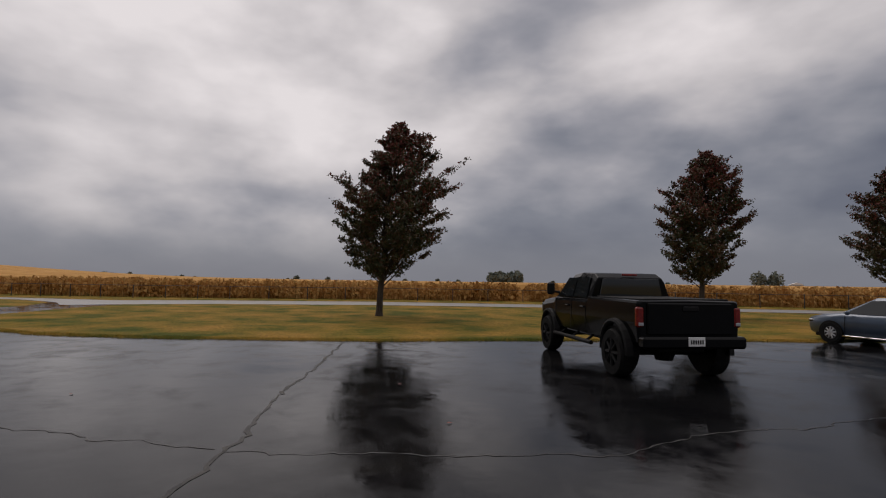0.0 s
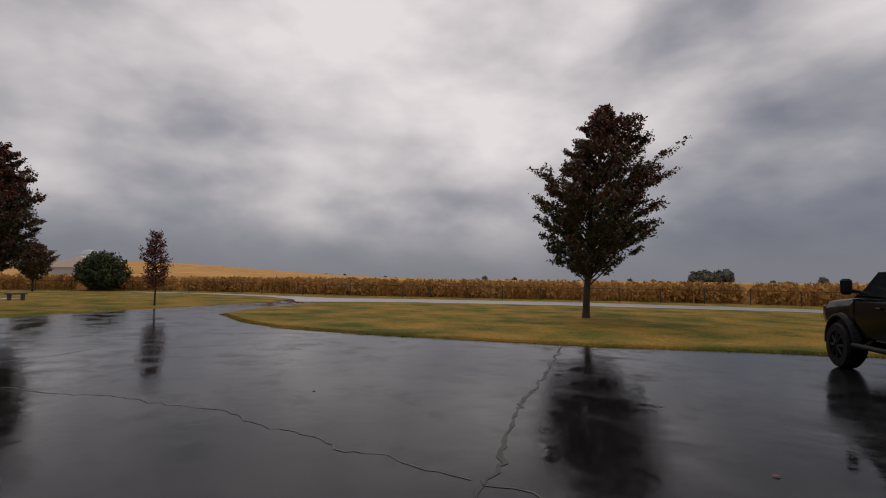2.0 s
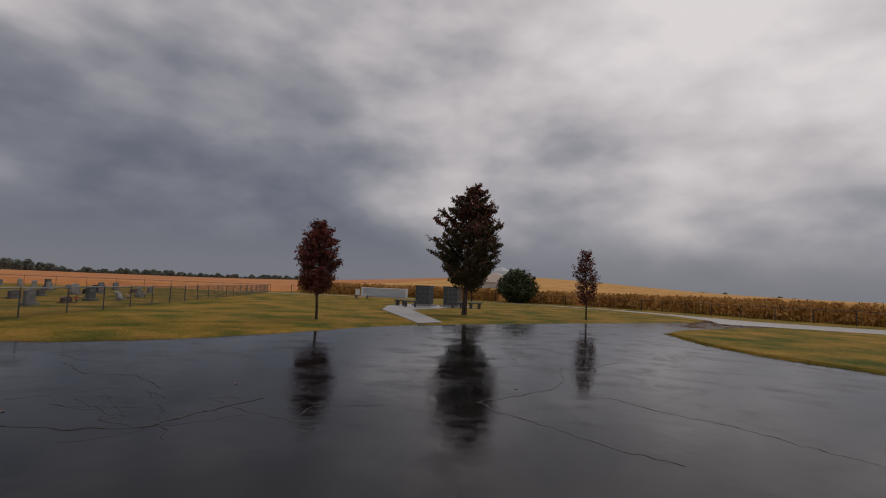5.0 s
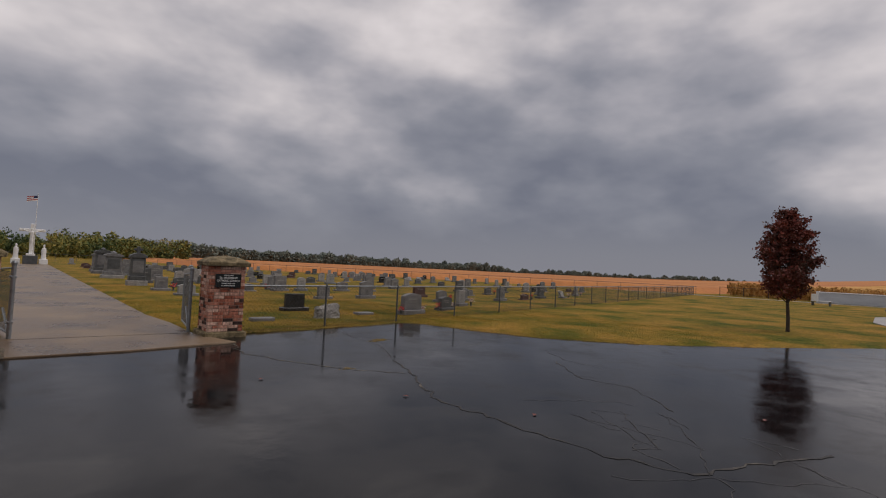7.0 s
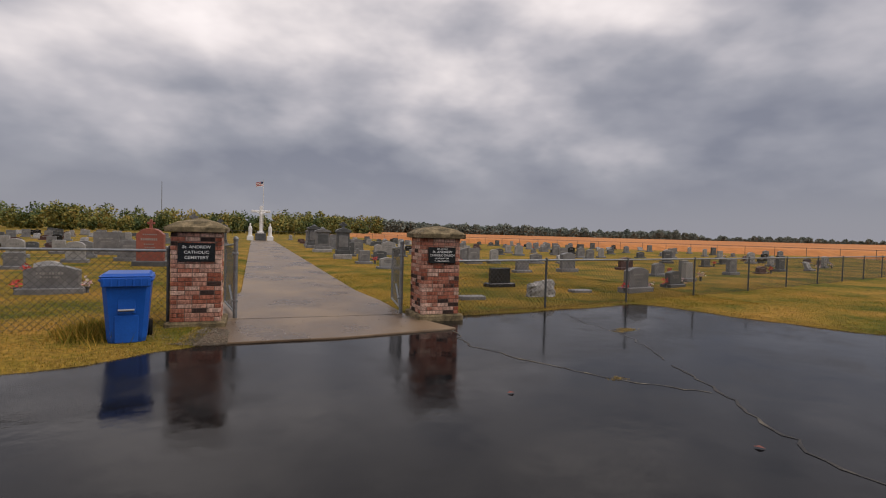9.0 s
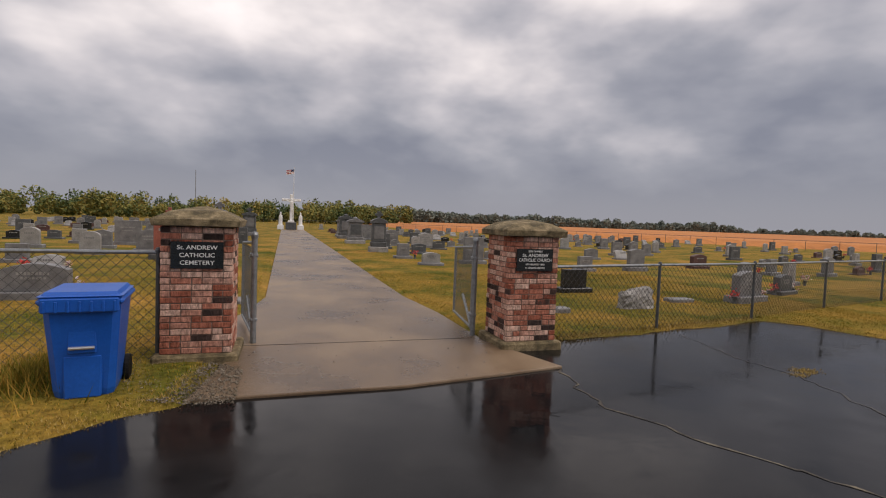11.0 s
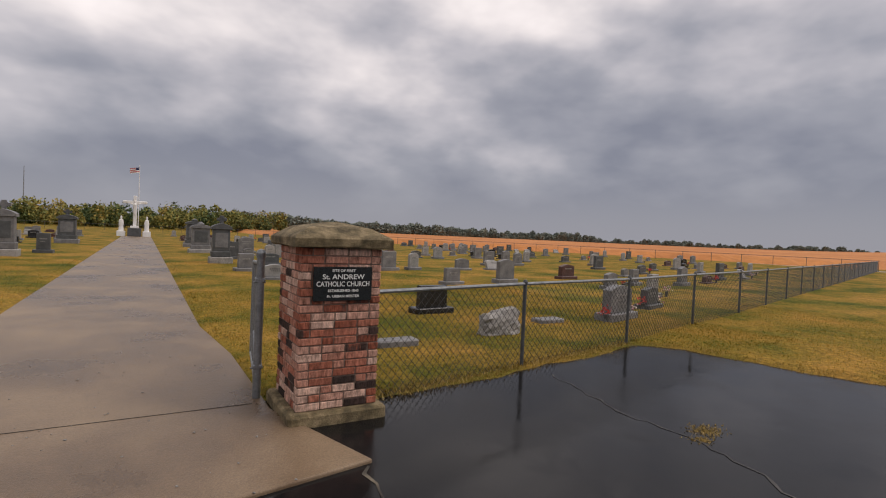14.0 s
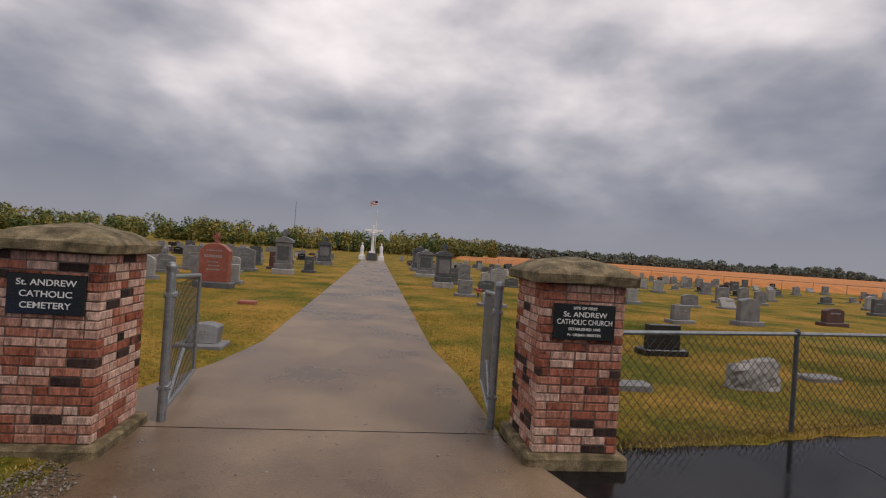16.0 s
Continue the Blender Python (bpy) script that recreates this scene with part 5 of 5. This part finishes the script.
# rows of stones over the rest of the cemetery
r2 = np.random.default_rng(23)
kinds = [("serp", "grey"), ("flat", "grey"), ("serp", "dark"), ("flat", "light"), ("gable", "grey"), ("round", "light"), ("serp", "maroon"), ("flat", "dark"), ("serp", "black"), ("slant", "light")]
proto = []
for st, c in kinds:
    for k in range(2):
        proto.append(stone(-14 - 0.9 * len(proto), 70 + 1.5 * k, 0.46 + 0.34 * r2.random(), 0.38 + 0.3 * r2.random() + (0.2 if st in ("flat", "gable", "round") else 0), 0.17, st, c, 0, lines=1))
placed = [(o.location.x, o.location.y) for o in scene.objects if o.name.startswith(("gravestone", "monument", "red_g"))]
rows_y = [14.8, 18.0, 21.4, 24.8, 28.4, 32.0, 36.0, 40.0, 44.5, 49.0, 54.0, 60.0, 66.0]
for yy in rows_y:
    for x in np.arange(-44, 46, 2.0):
        if r2.random() > (0.5 if x > 0 else 0.62) or -4.6 < x < 0.9:
            continue
        px, py = x + r2.normal(0, 0.4), yy + r2.normal(0, 0.25) + 0.10 * max(x, 0)
        if py > 82 - 1.35 * (px - 20) or any(math.hypot(px - a, py - b) < 1.3 for a, b in placed) or (py < 3 + 0.29 * px + 2):
            continue
        placed.append((px, py))
        s = 0.85 + 0.4 * r2.random()
        o = copy_thing(proto[int(r2.integers(len(proto)))], pose(px, py, 0.02, r2.normal(0, 1.0), 0, r2.normal(4 if px > 0 else 0, 4)))
        if px > 0 and r2.random() < 0.16:
            bouquet(px + 0.5, py - 0.1, 0.4, ("flower_red", "flower_mix")[int(r2.integers(2))])
for i, (x, y) in enumerate(((13.0, 8.2), (15.2, 9.0), (12.2, 5.9), (17.6, 8.6), (20.4, 9.3), (23.5, 10.6), (26.4, 11.0), (19.0, 12.6), (22.0, 14.0), (28.0, 14.5), (31.0, 13.2), (34.0, 15.4))):
    copy_thing(proto[(i * 3) % len(proto)], pose(x, y, 0.02, 0, 0, 14))
    if i % 2 == 0:
        bouquet(x + 0.55, y - 0.1, 0.4, ("flower_red", "flower_mix")[(i // 2) % 2])


# ---- cross, statues and flag at the end of the drive ----
def crucifix():
    t = thing("crucifix", "tall white crucifix on a dark stone block at the drive's end", "crucifix", pose(-1.9, 61, 0))
    Mesh().box((0, 0, 0.45), (1.3, 0.9, 1.0), 0.04).ob("pedestal", "st_dark", t)
    Mesh().box((0, -0.1, 1.05), (0.8, 0.6, 0.25), 0.03).ob("plinth", "white", t)
    Mesh().box((0, 0, 2.7), (0.34, 0.24, 3.5), 0.04).box((0, 0, 3.75), (2.3, 0.22, 0.30), 0.04).ob("cross", "white", t)
    fg = Mesh().lathe([(0.05, 0), (0.12, 0.25), (0.13, 0.6), (0.17, 0.95), (0.19, 1.2), (0.08, 1.35), (0.10, 1.45), (0.09, 1.6), (0.02, 1.66)], (0, -0.2, 2.3), 10, 1.0, 0.7)
    fg.tube((0.14, -0.2, 3.5), (0.75, -0.16, 3.72), 0.06, 0.04, 6).tube((-0.14, -0.2, 3.5), (-0.75, -0.16, 3.72), 0.06, 0.04, 6)
    fg.ob("figure", "white", t)
    return t


crucifix()
for x in (-3.15, -0.75):
    s = Mesh().lathe([(0.30, 0.55), (0.33, 0.6), (0.27, 1.1), (0.30, 1.5), (0.24, 1.8), (0.10, 1.88), (0.13, 2.0), (0.12, 2.15), (0.03, 2.24)], (0, 0, 0), 12, 0.78, 0.66)
    s.box((0, 0, 0.3), (0.8, 0.8, 0.6), 0.04)
    so = s.ob("statue", "white")
    so.matrix_world = pose(x, 61.1, 0)
    tagged(so, "white robed stone statue on a square block", "statue", "statues beside the cross")
fl = thing("flagpole", "white flagpole flying a small flag behind the cross", "flagpole", pose(-1.6, 64, 0))
Mesh().tube((0, 0, 0), (0, 0, 8.0), 0.05, 0.025, 8).lathe([(0.02, 8.0), (0.06, 8.05), (0.02, 8.1)], n=8).ob("pole", "white", fl)
cl = Mesh()
for k in range(6):
    for i in range(8):
        x0, x1 = -i * 0.12, -(i + 1) * 0.12
        f = lambda x: 0.09 * math.sin(x * 5)
        cl.cur = 2 if (k >= 3 and i < 3) else (0 if k % 2 else 1)
        z0, z1 = 7.25 + k * 0.1, 7.25 + (k + 1) * 0.1
        cl.add([(x0, f(x0), z0 + x0 * 0.2), (x1, f(x1), z0 + x1 * 0.2), (x1, f(x1), z1 + x1 * 0.2), (x0, f(x0), z1 + x0 * 0.2)], [(0, 1, 2, 3)])
cl.ob("flag", ["flag_red", "white", "flag_blue"], fl, "red, white and blue cloth flag")
ms = Mesh().tube((0, 0, 0), (0, 0, 21), 0.22, 0.12, 6)
mo = ms.ob("radio_mast", "galv"); mo.matrix_world = pose(-40.5, 244, 0)
tagged(mo, "thin grey radio mast far behind the woods", "mast")


# ---- far lawn: columbaria, benches, wall, sheds ----
def columbarium(x, y):
    t = thing("columbarium", "grey granite columbarium with dark niche doors", "columbarium", pose(x, y, 0.05, 0, 0, 78), "columbaria on the lawn")
    Mesh().box((0, 0, 0.06), (1.7, 1.4, 0.16), 0.02).ob("base", "farconcrete", t)
    Mesh().box((0, 0, 0.85), (1.25, 0.95, 1.5), 0.02).ob("body", "st_grey", t)
    Mesh().box((0, 0, 1.64), (1.42, 1.1, 0.10), 0.02).ob("lid", "st_dark", t)
    for i in range(3):
        for k in range(4):
            Mesh().box((-0.4 + i * 0.4, 0.482, 0.33 + k * 0.345), (0.37, 0.02, 0.32), 0.006).ob("niche_door", "st_dark", t)
            Mesh().box((-0.632, -0.3 + i * 0.3, 0.33 + k * 0.345), (0.02, 0.28, 0.32), 0.006).ob("niche_door", "st_dark", t)
    return t


def bench(x, y, rz):
    t = thing("bench", "small dark granite bench on two blocks", "bench", pose(x, y, 0.03, 0, 0, rz), "granite benches")
    Mesh().box((0, 0, 0.45), (1.1, 0.42, 0.10), 0.02).ob("seat", "st_dark", t)
    for s in (-1, 1):
        Mesh().box((s * 0.34, 0, 0.18), (0.16, 0.34, 0.46), 0.02).ob("leg", "st_dark", t)


columbarium(38.4, -6.8)
columbarium(38.6, -9.1)
for x, y, rz in ((36.4, -5.2, 60), (34.6, -6.3, 100), (36.5, -9.7, 80), (36.7, -11.1, 110)):
    bench(x, y, rz)
wk = tagged(flat_poly("pavement", [(18.0, -9.5), (19.3, -10.4), (30.0, -7.2), (34.5, -8.6), (40.5, -11.2), (41, -5.2), (35.2, -4.4), (29.0, -5.4)], 0.075, "farconcrete", thick=0.1), "pale concrete walk and pad below the columbaria", "walk", kind="structure")
t = thing("long_wall", "long low white memorial wall with a dark cap line", "wall", pose(65.2, 2.6, 0, 0, 0, 91))
Mesh().box((0, 0, 0.55), (6.2, 0.5, 1.1), 0.03).ob("wall_body", "shed", t)
Mesh().box((0, 0, 1.16), (6.4, 0.62, 0.12), 0.03).ob("coping", "white", t)
for s in (-3.05, 3.05):
    Mesh().box((s, 0, 0.62), (0.24, 0.66, 1.26), 0.02).ob("end_post", "white", t)
t = thing("garden_bench", "white garden bench on the far lawn", "bench", pose(52, 2.2, 0.03, 0, 0, 85))
Mesh().box((0, 0, 0.42), (1.5, 0.45, 0.06), 0.015).ob("seat", "white", t)
Mesh().box((0.45, 0.2, 0.75), (0.5, 0.05, 0.6), 0.015).ob("backrest", "white", t)
for s in (-0.65, 0.65):
    Mesh().box((s, 0, 0.2), (0.08, 0.4, 0.42), 0.01).ob("leg", "st_dark", t)


def shed(x, y, rz, wd, dp, h, label):
    t = thing("shed", label, "building", pose(x, y, float(hill(x, y)) - 0.1, 0, 0, rz))
    Mesh().box((0, 0, h / 2), (wd, dp, h), 0.02).ob("wall", "shed", t)
    Mesh().prism([(-wd / 2 - 0.3, h), (wd / 2 + 0.3, h), (0, h + wd * 0.2)], -dp / 2 - 0.3, dp / 2 + 0.3).ob("roof", "white", t)
    for k in (-1, 1):
        Mesh().box((k * wd * 0.22, -dp / 2 - 0.02, h * 0.45), (wd * 0.2, 0.06, h * 0.45), 0.01).ob("window", "glass", t)
    return t


shed(92, -13, 80, 9, 7, 2.7, "low white shed behind the cedar bush")
shed(3, -438, 10, 8, 6, 3.6, "pale farm building far across the corn")
tk = thing("storage_tank", "white domed storage tank behind the bush", "tank", pose(92, -13.5, 0))
Mesh().lathe([(1.6, 0), (1.6, 4.6), (1.45, 5.1), (0.9, 5.6), (0.1, 5.8)], n=20).ob("tank_body", "shed", tk)


# ---- cracks, tufts and litter on the asphalt ----
def crack(pts, w0, material, seed, label):
    """A wandering crack between plan points."""
    r = np.random.default_rng(seed)
    P = []
    for (ax, ay), (bx, by) in zip(pts[:-1], pts[1:]):
        n = max(2, int(math.hypot(bx - ax, by - ay) / 0.11))
        for k in range(n):
            P.append((ax + (bx - ax) * k / n, ay + (by - ay) * k / n))
    P = np.array(P)
    j = np.cumsum(r.standard_normal((len(P), 2)) * 0.035, axis=0)
    j -= np.linspace(0, 1, len(P))[:, None] * j[-1]
    P = P + j * 0.9 + r.standard_normal((len(P), 2)) * 0.012
    T = np.gradient(P, axis=0); T /= np.linalg.norm(T, axis=1, keepdims=True) + 1e-9
    Nn = np.stack([-T[:, 1], T[:, 0]], 1) * (w0 * (0.35 + r.random((len(P), 1)) * 1.0))
    v = np.concatenate([np.c_[P + Nn, np.full(len(P), 0.004)], np.c_[P - Nn, np.full(len(P), 0.004)]])
    n = len(P)
    f = np.array([(i, n + i, n + i + 1, i + 1) for i in range(n - 1)])
    return tagged(new("crack", raw("crack", v, f, material)), label, "crack", "cracks in the asphalt", "structure")


WIDE, THIN = "wide crumbling crack across wet asphalt", "thin dark crack across wet asphalt"
crack([(4.1, -25.6), (1.0, -21.8), (-0.8, -19.5), (-1.8, -18.4), (-2.6, -17.4), (-3.6, -16.2)], 0.028, "crack", 1, WIDE)
crack([(4.6, -14.6), (3.7, -15.2), (2.5, -16.5), (1.8, -17.0), (0.4, -17.5), (-0.7, -17.9), (-1.8, -18.4)], 0.011, "hairline", 2, THIN)
crack([(-1.9, -18.3), (-2.6, -18.9), (-3.8, -19.9), (-4.7, -20.6), (-5.4, -21.7), (-6.2, -23.1), (-7.3, -24.4), (-8.0, -25.3)], 0.011, "hairline", 3, THIN)
crack([(3.7, -12.6), (4.4, -13.3), (5.4, -13.9), (7.4, -14.2), (9.2, -16.0)], 0.010, "hairline", 4, THIN)
crack([(2.1, -3.6), (1.7, -4.7), (1.25, -6.2), (1.0, -7.5), (1.1, -8.3), (1.5, -9.0), (2.0, -9.2), (3.2, -9.7)], 0.016, "crack", 5, THIN)
crack([(4.8, -5.1), (4.0, -6.3), (4.0, -7.1), (3.2, -8.1)], 0.010, "crack", 6, THIN)
crack([(3.7, -12.6), (3.1, -12.9), (2.7, -13.5), (2.0, -14.1), (1.4, -14.8)], 0.009, "hairline", 7, THIN)
crack([(2.2, -10.4), (2.8, -10.4), (3.2, -11.5)], 0.009, "hairline", 8, THIN)
crack([(0.32, -0.9), (0.12, -1.5), (0.1, -2.3), (0.5, -3.2), (1.1, -4.1), (1.7, -4.7)], 0.013, "crumbled", 9, "pale crumbled crack from the drive's corner")
crack([(3.2, 0.45), (2.9, -0.8), (2.9, -1.6), (2.6, -2.4), (2.15, -3.5)], 0.011, "hairline", 10, THIN)
crack([(5.6, -4.2), (5.0, -5.0), (5.1, -6.0)], 0.007, "hairline", 11, THIN)
for i in range(9):
    q = np.random.default_rng(40 + i)
    a = np.array([1.2 + 2.0 * q.random(), -9.6 + 2.6 * q.random()])
    crack([tuple(a), tuple(a + q.normal(0, 0.5, 2)), tuple(a + q.normal(0, 0.9, 2))], 0.005, "hairline", 50 + i, "fine crazing in wet asphalt")
# joint across the drive
jt = tagged(Mesh().box((-1.7, 0.62, 0.0295), (2.95, 0.007, 0.004)).ob("expansion_joint", "crack"), "dark joint line across the concrete drive", "joint", kind="structure")


def blades(name, X, Y, Z, hmin, hmax, label, material="blade"):
    n = len(X)
    a = rng.random(n) * 6.283
    h = hmin + (hmax - hmin) * rng.random(n)
    w_ = 0.004 + 0.004 * rng.random(n)
    b = a + rng.normal(0, 0.6, n)
    p = np.stack([X, Y, Z], 1)
    d = np.stack([np.cos(a) * w_, np.sin(a) * w_, np.zeros(n)], 1)
    tip = p + np.stack([-np.sin(b) * h * 0.6, np.cos(b) * h * 0.6, h], 1)
    v = np.stack([p - d, p + d, tip], 1).reshape(-1, 3)
    return tagged(new(name, raw(name, v, np.arange(3 * n).reshape(n, 3), material)), label, "grass", kind="stuff")


def lawn_patch(x0, x1, y0, y1, n, hmin, hmax):
    X, Y = x0 + (x1 - x0) * rng.random(n), y0 + (y1 - y0) * rng.random(n)
    Z = lawn_z(X, Y)
    k = Z > 0.004
    return X[k], Y[k], Z[k] - 0.01


def edge_band(poly, lo, hi, n, i0, i1):
    seg = [(poly[i], poly[i + 1]) for i in range(i0, i1)]
    L = np.array([math.hypot(b[0] - a[0], b[1] - a[1]) for a, b in seg])
    idx = rng.choice(len(seg), n, p=L / L.sum())
    A, B = np.array([s[0] for s in seg])[idx], np.array([s[1] for s in seg])[idx]
    u = rng.random((n, 1))
    d = (B - A) / L[idx][:, None]
    P = A + (B - A) * u + np.stack([-d[:, 1], d[:, 0]], 1) * (lo + (hi - lo) * rng.random((n, 1)))
    Z = lawn_z(P[:, 0], P[:, 1])
    k = Z > -0.02
    return P[k, 0], P[k, 1], Z[k] - 0.01


for a in (lawn_patch(-9, -3.2, -2.6, 8, 60000, 0, 0), lawn_patch(-0.4, 9, 0.3, 9, 90000, 0, 0), lawn_patch(5.5, 14, -6, 5, 50000, 0, 0), lawn_patch(-9, 9, 8, 20, 60000, 0, 0)):
    blades("grass", *a, 0.015, 0.04, "short blades of green and yellowed lawn grass")
blades("grass", *edge_band(LOT, -0.12, 0.22, 26000, 1, 16), 0.012, 0.038, "ragged straw-yellow grass along the asphalt edge", "straw")
blades("grass", *edge_band(ISLE, -0.2, 0.2, 26000, 0, 8), 0.02, 0.07, "ragged grass along the island edge")
# long grass under the fence and by the bin
n = 5000
u = rng.random(n)
fx = np.interp(u, [0, 0.25, 0.55, 1.0], [0.8, 3.05, 5.6, 14.4]); fy = np.interp(u, [0, 0.25, 0.55, 1.0], [0.40, 0.88, 1.40, 3.76])
blades("grass", fx, fy + rng.normal(0, 0.07, n), np.full(n, 0.02), 0.015, 0.05, "longer dry grass under the fence", "straw")
n = 2500
blades("grass", -4.75 + rng.normal(0, 0.22, n), -0.35 + rng.normal(0, 0.28, n), np.full(n, 0.02), 0.08, 0.26, "tall green weeds beside the bin")
for cx, cy, sd, n, nm in ((3.2, -1.5, 0.09, 500, ""), (2.95, -1.62, 0.05, 200, ""), (1.0, -3.95, 0.05, 120, "")):
    blades("grass_tuft", cx + rng.normal(0, sd, n), cy + rng.normal(0, sd * 0.7, n), np.full(n, 0.0), 0.004, 0.014, "yellow moss tuft growing from a crack", "straw")


def pebbles(name, x0, x1, y0, y1, n, z, label, test=None, material="gravel"):
    V, F = [], []
    for _ in range(n):
        x, y = x0 + (x1 - x0) * rng.random(), y0 + (y1 - y0) * rng.random()
        if test and not test(x, y):
            continue
        r = 0.005 + 0.009 * rng.random() ** 2
        k = len(V)
        j = rng.normal(0, 0.25, (6, 3)) * r
        V += [tuple(np.array(p) * (r, r, r * 0.7) + (x, y, z) + j[i]) for i, p in enumerate(((1, 0, 0), (0, 1, 0), (-1, 0, 0), (0, -1, 0), (0, 0, 1), (0, 0, -1)))]
        F += [(k + a, k + b, k + c) for a, b, c in ((0, 1, 4), (1, 2, 4), (2, 3, 4), (3, 0, 4), (1, 0, 5), (2, 1, 5), (3, 2, 5), (0, 3, 5))]
    return tagged(new(name, raw(name, V, F, material)), label, "gravel", kind="stuff")


pebbles("gravel", -4.6, -3.1, -1.4, 0.1, 5200, 0.035, "loose gravel round the foot of the gate pillar", lambda x, y: (x + 3.7) * 0.6 + (y + 0.7) < 0.75 and y > -1.35 - 0.5 * (x + 3.5))
pebbles("grit", -3.3, 0.2, -1.1, 3.0, 160, 0.03, "scattered grit on the wet drive", lambda x, y: -3.2 < x < -0.2, "st_light")
LEAF = Mesh().add([(-0.04, 0, 0.004), (0, -0.025, 0.012), (0.045, 0, 0.006), (0, 0.028, 0.014)], [(0, 1, 2, 3)]).data("fallen_leaf", "leaf_red")
for x, y in ((8.7, -13.3), (8.2, -12.0), (4.9, -13.2), (-1.0, -22.0), (0.8, -5.8), (-0.4, -4.1), (1.6, -7.2), (3.9, -8.8), (-3.0, -20.6), (2.2, -18.4)):
    o = new("fallen_leaf", LEAF)
    o.location, o.rotation_euler = (x, y, 0.004), (0, 0, rng.random() * 6)
    tagged(o, "fallen brown leaf lying on wet asphalt", "leaf", "fallen leaves")


# ---- bricks of the two pillars ----
def brick_data(ln, dp, k):
    r = np.random.default_rng(k)
    m = Mesh().box((0, 0, 0), (ln, dp, 0.058), 0.005)
    m.v = [(x + r.normal(0, 0.0013), y + r.normal(0, 0.0016), z + r.normal(0, 0.001)) for x, y, z in m.v]
    return m.data("brick", "brick")


LONG, SHORT = [brick_data(0.194, 0.09, k) for k in range(4)], [brick_data(0.088, 0.09, 10 + k) for k in range(3)]
rb = random.Random(5)
for P in (PILLAR_R, PILLAR_L):
    W = 0.70
    for c in range(20):
        z = 0.11 + 0.0677 * (c + 0.5)
        for face in range(4):
            full = (face % 2 == 0) == (c % 2 == 0)
            s = 0.0 if full else 0.10
            seq = [0.194, 0.194, 0.194, 0.088] if full else [0.194, 0.194, 0.092]
            if (c + face) % 3 == 1:
                seq = [seq[-1]] + seq[:-1]
            elif (c + face) % 3 == 2:
                seq = [seq[0], seq[-1]] + seq[1:-1]
            for ln in seq:
                o = new("brick", rb.choice(LONG if ln > 0.1 else SHORT))
                o.parent = P
                m, y = s + ln / 2, 0.045 + rb.uniform(-0.003, 0.002)
                x_, y_, a = ((m, y, 0), (W - y, m, 90), (W - m, W - y, 180), (y, W - m, 270))[face]
                o.location, o.rotation_euler = (x_, y_, z), (0, 0, radians(a))
                s += ln + 0.010
